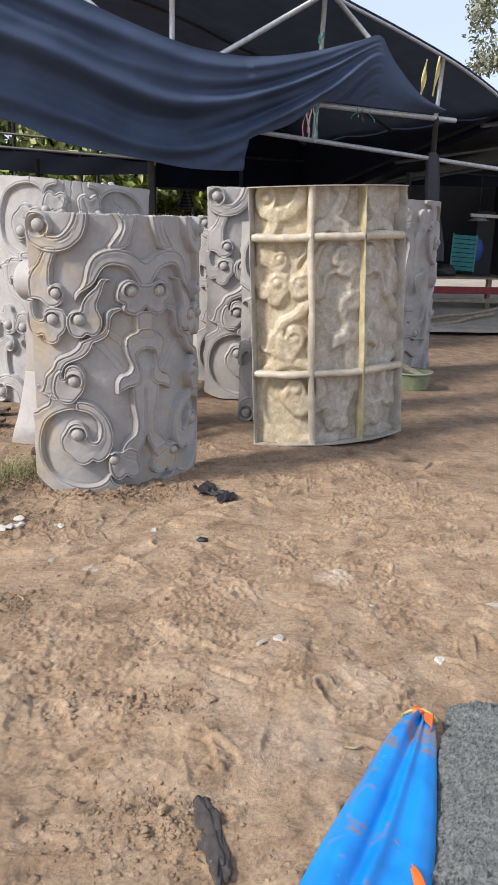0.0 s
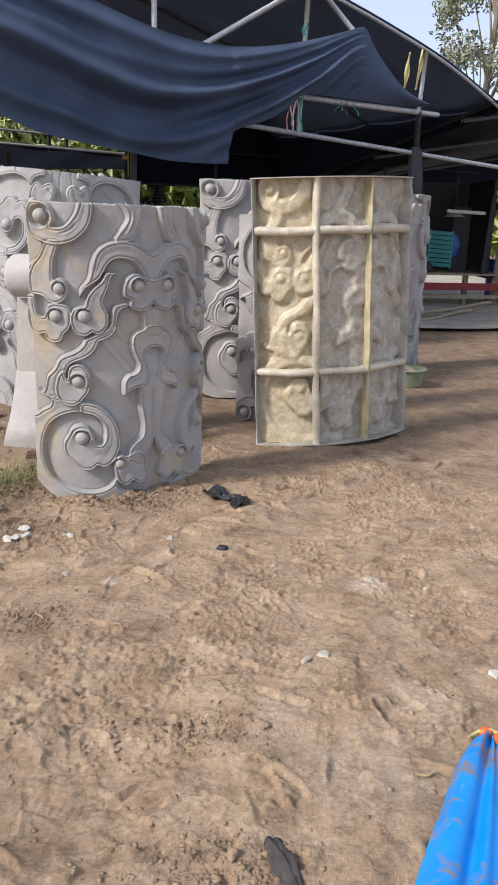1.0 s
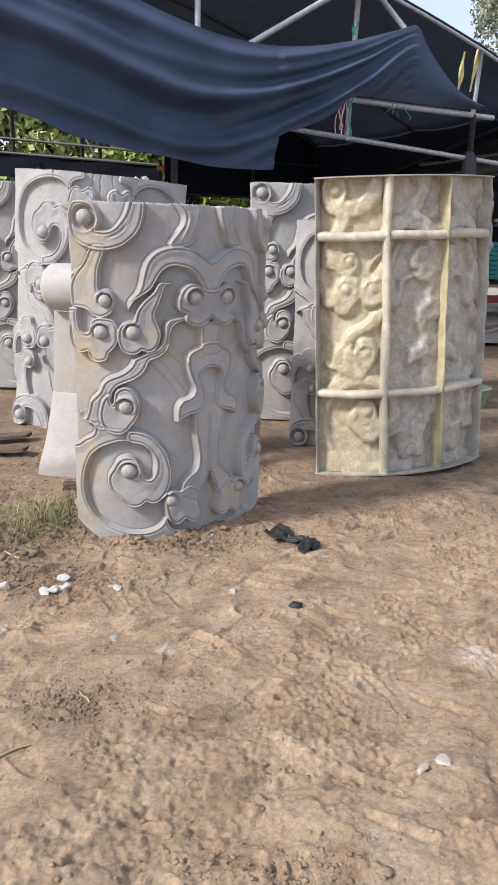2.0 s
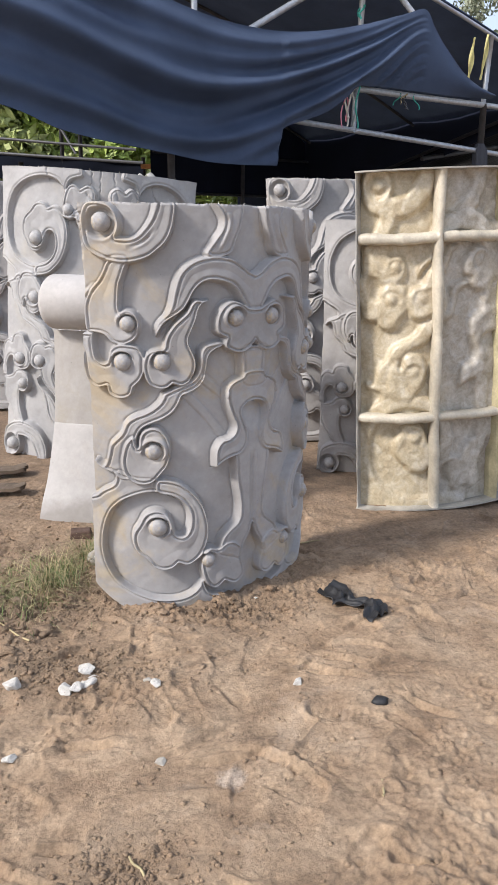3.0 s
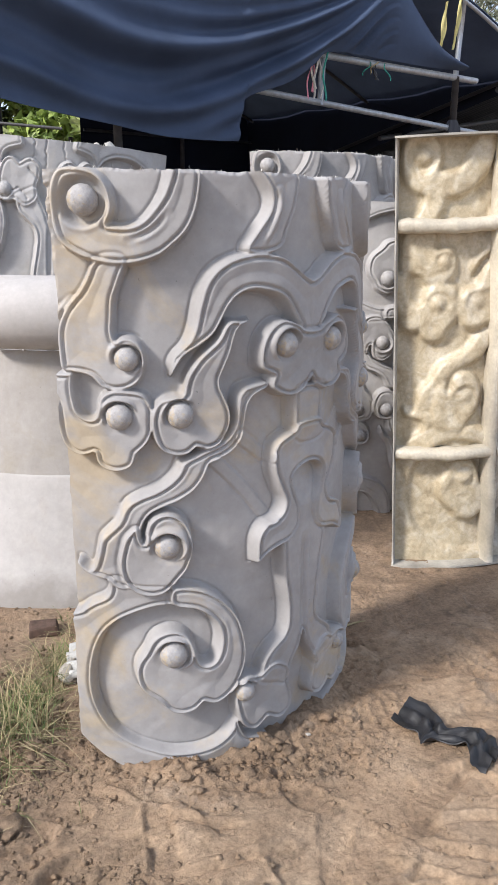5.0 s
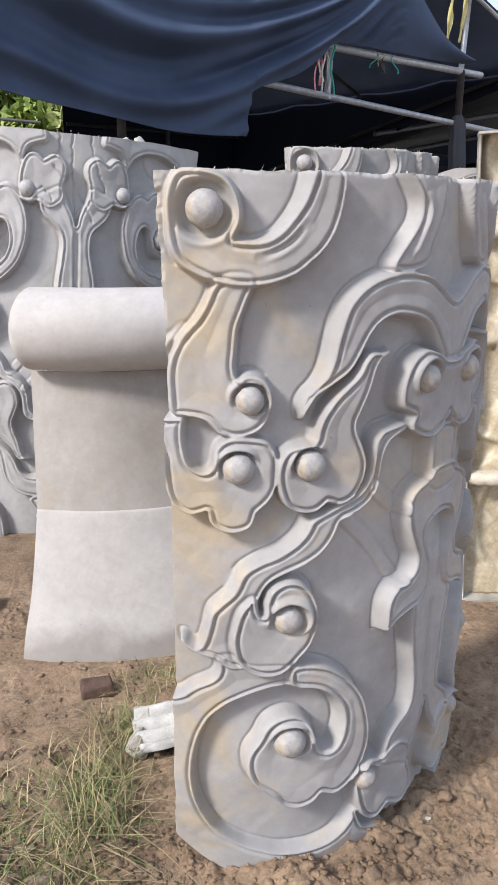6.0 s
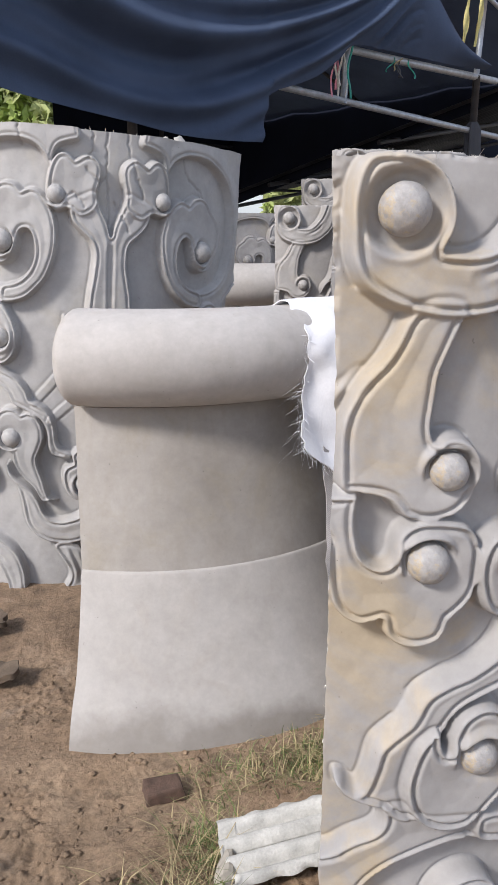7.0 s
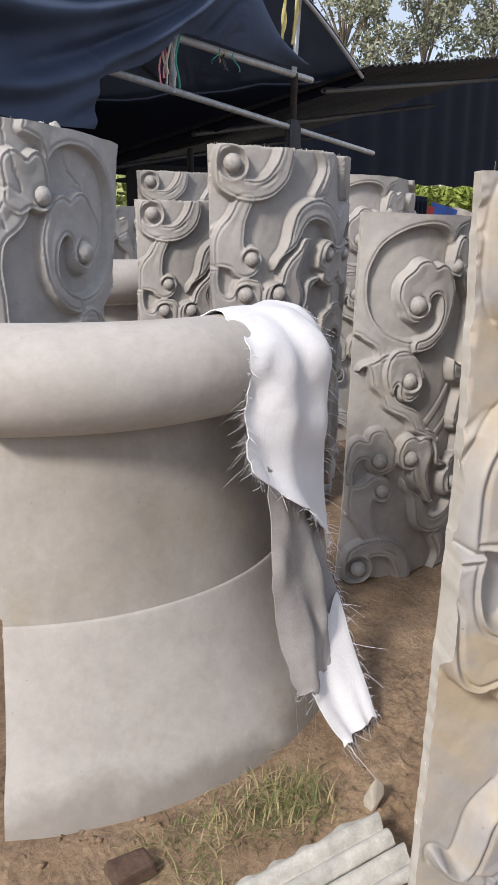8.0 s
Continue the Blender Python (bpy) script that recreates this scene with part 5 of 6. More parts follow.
for k, (x, y, r) in enumerate(((-1.225, 3.875, 0.042), (-1.20, 3.80, 0.044), (-1.27, 3.765, 0.040), (-1.455, 3.79, 0.048), (-1.37, 3.43, 0.026), (-1.235, 3.76, 0.036), (-0.965, 3.765, 0.030))):
    put_on(tagged(new("plaster_lump", shard("plaster_lump", (r, r * 0.75, r * 0.5), PLASTER, k + 1)), "broken lump of white plaster on the sand", "rubble", "plaster lumps"), x, y, 0.010, k * 50)
for k, (x, y, r) in enumerate(((-1.0, 3.80, 0.026), (-0.48, 3.785, 0.044), (-0.925, 3.395, 0.034), (0.44, 3.36, 0.03), (0.68, 3.31, 0.022), (1.07, 3.03, 0.055), (0.07, 2.65, 0.04), (0.75, 2.64, 0.055), (0.135, 2.70, 0.05), (0.55, 3.05, 0.02), (-0.6, 4.44, 0.014))):
    put_on(tagged(new("stone_chip", shard("stone_chip", (r * 0.8, r * 0.55, r * 0.25), PLASTER if k % 3 == 1 else CONCRETE, k + 20)), "flat pale chip of stone pressed into the sand", "rubble", "stone chips"), x, y, 0.004, k * 37)
# clods and grit lying on the trodden ground
rng = random.Random(12)
verts, faces = [], []
CRUMBLED = ((-1.70, 4.35, 0.28, 0.40, 0.16), (-1.22, 3.88, 0.17, 0.07, 0.07), (-0.98, 2.98, 0.10, 0.07, 0.04), (-0.70, 4.33, 0.22, 0.05, 0.05), (-1.28, 4.42, 0.12, 0.08, 0.05), (-0.25, 1.75, 0.14, 0.08, 0.05), (-0.35, 2.3, 0.18, 0.06, 0.04))
for k in range(17000):
    x, y = rng.uniform(-2.1, 1.7), 1.3 + 4.6 * rng.random() ** 0.8
    pick = rng.random()
    for px, py, wx, wy, share in CRUMBLED:
        if 0 <= pick < share:
            x, y = rng.gauss(px, wx), rng.gauss(py, wy)
        pick -= share
    r = 0.002 + 0.009 * rng.random() ** 4
    if x < -1.35 and y > 3.7:
        r *= 1.25
    z = ground_at(x, y)
    k0 = len(verts)
    a = rng.uniform(0, 6.28)
    for i in range(4):
        verts.append((x + r * math.cos(a + i * 1.57) * rng.uniform(0.7, 1.3), y + r * math.sin(a + i * 1.57) * rng.uniform(0.7, 1.3), z + r * rng.uniform(0.0, 0.4)))
    verts.append((x + r * rng.uniform(-0.3, 0.3), y + r * rng.uniform(-0.3, 0.3), z + r * rng.uniform(0.45, 0.8)))
    verts.append((x, y, z - r))
    for i in range(4):
        faces += [(k0 + i, k0 + (i + 1) % 4, k0 + 4), (k0 + (i + 1) % 4, k0 + i, k0 + 5)]
tagged(new("soil_clods", mesh_of("soil_clods", verts, faces, SOIL)), "small clods of sandy soil scattered over the ground", "clods", kind="stuff")

# larger clods dug up round the panel's foot and on the bank
rng = random.Random(15)
verts, faces = [], []
bm = bmesh.new()
bmesh.ops.create_icosphere(bm, subdivisions=2, radius=1)
BALL_V, BALL_F = [v.co.copy() for v in bm.verts], [[v.index for v in f.verts] for f in bm.faces]
bm.free()
for k in range(620):
    if k < 330:
        x, y, r = rng.gauss(-1.74, 0.20), rng.gauss(4.38, 0.36), 0.007 + 0.026 * rng.random() ** 3
    elif k < 480:
        a, d = radians(rng.uniform(-40, 62)), 0.70 + abs(rng.gauss(0, 0.05))
        x, y, r = -1.032 + d * math.sin(a), 5.03 - d * math.cos(a), 0.005 + 0.016 * rng.random() ** 3
    else:
        px, py, wx, wy, _ = CRUMBLED[1 + k % 6]
        x, y, r = rng.gauss(px, wx), rng.gauss(py, wy), 0.005 + 0.013 * rng.random() ** 2.5
    if (x + 1.34) ** 2 + (y - 6.45) ** 2 < 1.28 ** 2 or math.hypot(x + 1.032, y - 5.03) < 0.69:
        continue
    z, k0, off = ground_at(x, y), len(verts), Vector((k * 1.7, k * 0.9, 0))
    sx, sy, sz = rng.uniform(0.8, 1.4), rng.uniform(0.8, 1.2), rng.uniform(0.5, 0.8)
    for v in BALL_V:
        q = r * (1 + 0.8 * noise.noise(v * 1.3 + off) + 0.45 * noise.noise(v * 3.3 + off))
        verts.append((x + v.x * q * sx, y + v.y * q * sy, z + (v.z * sz - 0.1) * q))
    faces += [[i + k0 for i in f] for f in BALL_F]
tagged(new("earth_clods", mesh_of("earth_clods", verts, faces, SOIL)), "lumps of dug-up damp earth round the panel", "clods", kind="stuff")

# twigs
for k, (x, y, ln, an) in enumerate(((-0.31, 5.09, 0.16, 10), (0.95, 2.55, 0.10, 60), (-1.1, 2.75, 0.16, 40), (-0.95, 3.0, 0.09, 120), (0.35, 2.1, 0.07, 20), (-0.3, 3.25, 0.06, 80), (-1.55, 4.15, 0.22, 140), (-1.62, 4.6, 0.2, 30))):
    pts = [(math.cos(radians(an)) * ln * t, math.sin(radians(an)) * ln * t + 0.01 * math.sin(t * 5 + k), 0.006) for t in np.linspace(-0.5, 0.5, 7)]
    put_on(tagged(new("twig", tube("twig", pts, 0.0035, STRAW, 6)), "thin dry twig lying on the sand", "twig", "twigs"), x, y)

# the black rag beside the panel
P = np.zeros((34, 16, 3))
for i in range(34):
    for j in range(16):
        t, c = i / 33, j / 15 - 0.5
        x, y = -0.295 + 0.205 * t + 0.02 * math.sin(t * 11), 4.50 - 0.27 * t - 0.035 * math.sin(t * 6.3)
        wd = 0.095 + 0.022 * math.sin(t * 9) + 0.016 * math.sin(t * 23)
        px, py = x + c * wd * 0.9, y + c * wd * 0.8
        P[i, j] = (px, py, ground_at(px, py) + 0.012 + 0.022 * abs(float(lattice_noise(t * 9, c * 4, 1, 91))) + 0.012 * math.sin(c * 14 + t * 10) * (1 - 2 * abs(c)))
tagged(new("rag", grid_mesh("rag", P, RUBBER, 0.003)), "crumpled black rag trodden into the sand", "rag")
put_on(tagged(new("rag", lump("rag", (0.026, 0.021, 0.014), RUBBER, 44, 0.9)), "small scrap of black rag on the sand", "rag"), -0.22, 3.67, 0.006)
put_on(tagged(new("rag", lump("rag", (0.04, 0.13, 0.008), MUDDY_CLOTH, 46, 0.8, 4)), "muddy black strip of cloth in the sand", "rag"), -0.07, 1.72, 0.004, 12)

# rotten boards lying behind the base piece
for k, (x, y, ln, an) in enumerate(((-2.25, 6.12, 0.55, 12), (-2.08, 5.82, 0.34, -8))):
    P = np.array([[(ln * (u - 0.5) + 0.02 * float(lattice_noise(v * 3, k + 0.0, 1, 33)) * (u in (0, 1)), 0.11 * (v - 0.5) + 0.012 * float(lattice_noise(u * 6, v + k, 1, 34)), 0.035 * u + 0.006 * float(lattice_noise(u * 9, v * 2, 1, 35))) for u in np.linspace(0, 1, 22)] for v in np.linspace(0, 1, 8)])
    put_on(tagged(new("board", grid_mesh("board", P, ROTTEN, 0.022)), "rotten brown board lying on the soil", "board", "rotten boards"), x, y, 0.012, an)

# brick and broken roofing sheet by the base piece
put_on(tagged(new("brick", box_mesh("brick", (0.105, 0.065, 0.042), BRICK, 0.008, 0.008, random.Random(3))), "dirty dark red brick half sunk in soil", "brick"), -1.465, 5.175, -0.006, 4)
P = np.zeros((30, 44, 3))
for i in range(30):
    for j in range(44):
        u, v = j / 43, i / 29
        edge = 0.02 * float(lattice_noise(v * 9, 0.3, 1, 95)) if j in (0, 43) else 0
        P[i, j] = (-0.25 + 0.48 * u + edge, -0.10 + 0.19 * v + (0.02 * float(lattice_noise(u * 12, 0.7, 1, 96)) if i in (0, 29) else 0), 0.014 * math.sin(v * 22) + 0.018 * u)
sheet = tagged(new("roofing_offcut", grid_mesh("roofing_offcut", P, SHEETING, 0.007)), "broken offcut of pale corrugated cement sheet", "sheet")
sheet.matrix_basis = pose(-1.10, 4.90, 0.048, 3, -3, 3)
put_on(tagged(new("stone_chip", shard("stone_chip", (0.045, 0.03, 0.06), CONCRETE, 60)), "grey stone chip leaning in the soil", "rubble", "stone chips"), -0.80, 5.10, 0.02, 20)
put_on(tagged(new("stone_chip", shard("stone_chip", (0.07, 0.05, 0.05), CONCRETE, 61)), "rough grey chunk of concrete", "rubble", "stone chips"), -1.33, 4.86, 0.02, 70)


# ---- grass ----
def tuft(name, centre, n, height, spread, seed, mat):
    rng = random.Random(seed)
    verts, faces = [], []
    for _ in range(n):
        x, y = centre[0] + rng.gauss(0, spread[0]), centre[1] + rng.gauss(0, spread[1])
        if math.hypot(x + 1.032, y - 5.03) < 0.80 and y < 5.0 and x > -1.30:
            continue
        z = ground_at(x, y) - 0.005
        a, h, w = rng.uniform(0, 6.28), height * rng.uniform(0.35, 1.15), rng.uniform(0.0012, 0.0026)
        lean, d = rng.uniform(0.2, 2.0), Vector((math.cos(a), math.sin(a), 0))
        s = Vector((-d.y, d.x, 0)) * w
        k = len(verts)
        for t in (0, 0.4, 0.75, 1.0):
            p = Vector((x, y, z)) + d * (lean * h * t * t) + Vector((0, 0, h * (t - 0.38 * lean * t * t)))
            q = s * (1 - t * 0.9)
            verts += [p - q, p + q]
        for i in range(3):
            faces.append((k + 2 * i, k + 2 * i + 1, k + 2 * i + 3, k + 2 * i + 2))
    return mesh_of(name, verts, faces, mat)


def grass_patch(centre, n, height, spread, seed, label):
    g = tagged(new("grass", tuft("grass", centre, n, height, spread, seed, GRASS)), label, "grass", kind="stuff")
    part("dry_blades", tuft("dry_blades", centre, int(n * 1.0), height * 1.05, spread, seed + 1, STRAW), g, "straw coloured dry blades")


grass_patch((-1.45, 4.66), 170, 0.15, (0.05, 0.11), 71, "tuft of green and dry grass beside the panel")
grass_patch((-1.16, 5.21), 230, 0.05, (0.13, 0.05), 73, "short green grass along the foot of the base")
grass_patch((-1.37, 4.95), 150, 0.09, (0.05, 0.08), 75, "green grass round the broken sheet")
grass_patch((-1.72, 4.62), 130, 0.08, (0.12, 0.14), 77, "sparse grass on the soil bank")
grass_patch((-0.98, 5.24), 220, 0.075, (0.06, 0.06), 79, "green grass clump at the edge of the base")
grass_patch((-1.58, 4.34), 110, 0.08, (0.10, 0.10), 81, "thin grass growing on loose clods")
grass_patch((-1.50, 4.48), 90, 0.12, (0.06, 0.08), 83, "dry trampled grass among clods")

# ---- grit heap on its tarpaulin ----
P = np.zeros((90, 100, 3))
for i in range(90):
    for j in range(100):
        x, y = 0.36 + 1.2 * j / 99, 1.25 + 1.1 * i / 89
        edge = min(x - (0.44 + 0.33 * (y - 1.55)), 2.33 - y + 0.03 * math.sin(x * 9) - 0.35 * max(0, x - 1.0) ** 2, 1.52 - x + 0.04 * math.sin(y * 8), y - 1.27 + 0.03 * math.sin(x * 7)) + 0.02 * float(lattice_noise(x, y, 0.09, 98))
        h = 0.11 * (1 - math.exp(-max(edge, 0) / 0.22)) - (0.05 if edge < 0 else 0)
        P[i, j] = (x, y, 0.02 + h)
P[:, :, 2] += 0.004 * np.random.RandomState(4).normal(size=(90, 100)) + 0.012 * lattice_noise(P[:, :, 0], P[:, :, 1], 0.12, 97)
tagged(new("grit_heap", grid_mesh("grit_heap", P, GRAVEL)), "low heap of fine grey stone grit", "gravel", kind="stuff")
rng = random.Random(31)
verts, faces = [], []
for k in range(16000):
    i, j = rng.randrange(90), rng.randrange(100)
    x, y, z = P[i, j]
    x, y = x + rng.uniform(-0.006, 0.006), y + rng.uniform(-0.006, 0.006)
    if z < 0.03:
        continue
    r, a, k0 = rng.uniform(0.002, 0.0055), rng.uniform(0, 6.28), len(verts)
    verts += [(x + r * math.cos(a + q), y + r * math.sin(a + q), z + r * rng.uniform(-0.2, 0.5)) for q in (0, 2.1, 4.2)] + [(x, y, z + r * 1.3)]
    faces += [(k0, k0 + 1, k0 + 3), (k0 + 1, k0 + 2, k0 + 3), (k0 + 2, k0, k0 + 3)]
tagged(new("grit", mesh_of("grit", verts, faces, GRAVEL, False)), "loose grains of grey grit", "gravel", kind="stuff")


def tarp_sheet(name, left, right, rows, cols, mat, lift, seed, crease):
    """A crumpled sheet between two edges drawn on the ground."""
    L, Rr = curve_through(left, 8), curve_through(right, 8)
    P = np.zeros((rows, cols, 3))
    for i in range(rows):
        t = i / (rows - 1)
        a = np.array([np.interp(t, np.linspace(0, 1, len(L)), L[:, k]) for k in (0, 1)])
        b = np.array([np.interp(t, np.linspace(0, 1, len(Rr)), Rr[:, k]) for k in (0, 1)])
        for j in range(cols):
            c = j / (cols - 1)
            x, y = a * (1 - c) + b * c
            dome = lift * math.sin(math.pi * min(1, 0.06 + c * 0.94)) ** 0.6 * (0.35 + 0.65 * t)
            fold = crease * (math.sin(c * 9 + 1.5 * t + seed) + 0.35 * math.sin(c * 19 - 3 * t)) * (0.5 + 0.6 * (1 - t))
            fold += 1.6 * crease * math.exp(-((c - 0.70 + 0.25 * t) / 0.07) ** 2) - 2.0 * crease * math.exp(-((c - 0.52 + 0.12 * t) / 0.09) ** 2 - ((t - 0.55) / 0.3) ** 2)
            P[i, j] = (x, y, 0.018 + dome + fold + 0.004 * float(lattice_noise(x, y, 0.05, seed)) + 0.022 * abs(float(lattice_noise(x * 1.0 - y * 0.35, y * 0.30, 0.11, seed + 2))))
    return grid_mesh(name, P, mat, 0.002)


tarp = tagged(new("tarpaulin"), "crumpled blue tarpaulin with orange lining, gathered at its corner", "tarpaulin")
part("blue_side", tarp_sheet("blue_side", [(0.565, 2.245), (0.47, 2.15), (0.31, 1.87), (0.20, 1.66), (0.10, 1.45), (0.03, 1.3)], [(0.61, 2.235), (0.62, 2.15), (0.56, 1.88), (0.51, 1.67), (0.46, 1.50), (0.43, 1.3)], 70, 40, TARP_BLUE, 0.05, 5, 0.014), tarp)
part("orange_lining", tarp_sheet("orange_lining", [(0.395, 1.70), (0.41, 1.62), (0.42, 1.52), (0.40, 1.35)], [(0.405, 1.70), (0.44, 1.60), (0.465, 1.52), (0.47, 1.35)], 24, 10, TARP_ORANGE, 0.085, 7, 0.003), tarp, "orange lining turned outward")
part("turned_corner", tarp_sheet("turned_corner", [(0.594, 2.232), (0.596, 2.19), (0.604, 2.15)], [(0.612, 2.232), (0.612, 2.19), (0.606, 2.15)], 12, 6, TARP_ORANGE, 0.075, 9, 0.001), tarp, "orange corner turned over")
part("corner_knot", lump("corner_knot", (0.022, 0.016, 0.020), TARP_ORANGE, 70, 0.5), tarp, "orange knotted corner", pose(0.585, 2.262, 0.035))
part("cord", tube("cord", [(0.53, 2.25, 0.03), (0.56, 2.26, 0.04), (0.60, 2.262, 0.045), (0.63, 2.245, 0.035), (0.645, 2.235, 0.02)], 0.006, YELLOW, 7), tarp, "frayed yellow cord")

# ---- basin with a board ----
basin = tagged(new("basin"), "pale green plastic basin on damp soil", "basin")
bx, by = 1.64, 7.85
basin.matrix_basis = pose(bx, by, ground_at(bx, by))
part("bowl", turned("bowl", [(0.02, 0.01), (0.16, 0.0), (0.175, 0.03), (0.205, 0.15), (0.225, 0.17), (0.215, 0.175)], 0, 360, 40, BASIN_GREEN, 0.005), basin)
board = tagged(new("board", box_mesh("board", (0.34, 0.13, 0.018), WOOD, 0.003)), "rough wooden board resting across the basin", "board")
board.matrix_basis = pose(bx - 0.02, by - 0.06, ground_at(bx, by) + 0.185, 4, 24, -18)

# ---- bamboo, deck and cabin at the back of the shed ----
for k, (a, b) in enumerate((((2.75, 12.6, 0.16), (4.9, 14.7, 0.22)), ((2.62, 12.1, 0.10), (4.3, 13.9, 0.16)))):
    pts = [Vector(a).lerp(Vector(b), t) + Vector((0, 0, 0.015 * math.sin(t * 9 + k))) for t in np.linspace(0, 1, 24)]
    tagged(new("bamboo_pole", tube("bamboo_pole", pts, [0.032 + (0.006 if i % 4 == 0 else 0) for i in range(24)], WOOD, 10)), "weathered bamboo pole lying on the slab", "pole", "bamboo poles")
deck = tagged(new("deck"), "low wooden deck with a red front beam", "platform")
dm = pose(3.9, 15.4, 0.045, 0, 0, 10)
for k in range(9):
    part("plank", box_mesh("plank", (5.2, 0.145, 0.035), WOOD, 0.004), deck, "", dm @ pose(0, 0.16 * k, 0.62))
part("front_beam", box_mesh("front_beam", (5.2, 0.05, 0.14), RED, 0.006), deck, "red painted beam", dm @ pose(0, -0.12, 0.34))
part("lower_beam", box_mesh("lower_beam", (5.2, 0.05, 0.07), WOOD, 0.006), deck, "", dm @ pose(0, -0.14, 0.18))
for x in (-2.4, -0.8, 0.8, 2.4):
    part("leg", box_mesh("leg", (0.09, 0.09, 0.62), WOOD, 0.005), deck, "", dm @ pose(x, 0.1, 0))
cabin = tagged(new("hut"), "dark open hut with shelves under the shed roof", "hut")
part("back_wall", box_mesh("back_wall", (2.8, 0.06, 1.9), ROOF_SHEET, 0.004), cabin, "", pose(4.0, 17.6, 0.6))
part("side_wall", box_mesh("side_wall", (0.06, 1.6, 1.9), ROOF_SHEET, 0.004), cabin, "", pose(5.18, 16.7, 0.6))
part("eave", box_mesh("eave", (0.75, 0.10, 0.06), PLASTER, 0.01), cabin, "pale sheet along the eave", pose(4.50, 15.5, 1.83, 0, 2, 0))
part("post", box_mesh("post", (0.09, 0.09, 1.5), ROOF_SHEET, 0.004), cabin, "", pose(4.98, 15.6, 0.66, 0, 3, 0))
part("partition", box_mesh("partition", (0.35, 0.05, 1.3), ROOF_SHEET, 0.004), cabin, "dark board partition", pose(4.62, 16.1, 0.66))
shelf = tagged(new("slatted_rack"), "tall teal painted rack of sloping slats", "rack")
sm = pose(4.13, 15.75, 0.80, -8, 3, 0)
for x in (-0.23, 0.23):
    part("side", box_mesh("side", (0.03, 0.04, 0.72), TEAL, 0.003), shelf, "", sm @ pose(x, 0, 0))
for k in range(8):
    part("slat", box_mesh("slat", (0.43, 0.012, 0.075), TEAL, 0.002), shelf, "", sm @ pose(0, 0, 0.01 + 0.088 * k, 25, 0, 0))
lamp = tagged(new("hanging_lamp"), "round tin lamp shade hanging in the hut", "lamp")
part("shade", turned("shade", [(0.02, 0.10), (0.06, 0.085), (0.20, 0.0)], 0, 360, 28, STEEL, 0.003), lamp, "", pose(4.32, 15.6, 1.77))
part("cord", tube("cord", [(4.32, 15.6, 1.87), (4.32, 15.6, 2.6)], 0.006, DARK_STEEL, 6), lamp)
tagged(new("bag", lump("bag", (0.13, 0.09, 0.24), BLUE_PLASTIC, 80, 0.2, 3)), "blue plastic bag hanging on the partition", "bag").matrix_basis = pose(4.45, 15.95, 1.22)
tagged(new("sack", lump("sack", (0.36, 0.22, 0.15), RUBBER, 81, 0.25, 3)), "dark sack lying on the deck", "sack").matrix_basis = pose(3.62, 15.7, 0.79)
tagged(new("barrel", turned("barrel", [(0.01, 0), (0.28, 0.0), (0.3, 0.1), (0.31, 0.45), (0.3, 0.85), (0.27, 0.9), (0.01, 0.9)], 0, 360, 30, BLUE_PLASTIC, 0.006)), "blue plastic barrel behind the post", "barrel").matrix_basis = pose(5.75, 16.6, 0.05)
tagged(new("water_tank", box_mesh("water_tank", (0.75, 0.6, 0.75), PLASTER, 0.05)), "white plastic tank beside the barrel", "tank").matrix_basis = pose(6.3, 16.5, 0.30)
tagged(new("wooden_post", tube("wooden_post", [(5.30, 15.75, 0.0), (5.36, 15.75, 1.5), (5.40, 15.75, 2.7)], [0.085, 0.07, 0.06], WOOD, 12)), "pale wooden post on the slab", "post")

# ---- cords and ribbons tied to the shed ----
def dangling(name, top, n, length, mats, label, category, seed, spread=0.05, wd=0.006):
    rng = random.Random(seed)
    thing = tagged(new(name), label, category)
    for k in range(n):
        a = Vector(top) + Vector((rng.uniform(-spread, spread), rng.uniform(-0.02, 0.02), 0))
        ln, dx = length * rng.uniform(0.6, 1.1), rng.uniform(-0.10, 0.10)
        pts = [a + Vector((dx * t + 0.02 * math.sin(t * 6 + k), 0.01 * k, -ln * t)) for t in np.linspace(0, 1, 9)]
        part("cord", tube("cord", pts, wd * rng.uniform(0.7, 1.3), mats[k % len(mats)], 6), thing)
    return thing


dangling("cords", front(0.63, 3.06, 0.06), 6, 0.42, [PLASTER, PINK_CORD, GREEN_CORD, PLASTER], "bunch of white, pink and green cords tied to a pipe", "cords", 3, 0.07, 0.009)
dangling("cords", front(1.30, 3.05, 0.05), 5, 0.16, [GREEN_CORD, DARK_STEEL, STRAW], "short frayed cord ends tied to a pipe", "cords", 4, 0.12, 0.008)
dangling("cords", front(0.72, 3.86, 0.04), 3, 0.14, [GREEN_CORD], "green cord knotted round a pipe", "cords", 6, 0.03, 0.010)


def ribbon(x, z, length, seed):
    P = np.zeros((16, 5, 3))
    for i in range(16):
        t = i / 15
        w = 0.018 + 0.05 * math.sin(math.pi * min(1, t * 1.15)) ** 2 * (0.4 + t)
        for j in range(5):
            P[i, j] = front(x - 0.06 * t + (j / 4 - 0.5) * w, z - length * t, 0.05 + 0.015 * math.sin(j * 2 + t * 7 + seed))
    return grid_mesh("ribbon", P, YELLOW, 0.002)


for x, z, ln in ((2.17, 3.74, 0.55), (2.36, 3.80, 0.50)):
    tagged(new("ribbon", ribbon(x, z, ln, x * 7)), "yellow ribbon hanging from the roof edge", "ribbon", "ribbons")

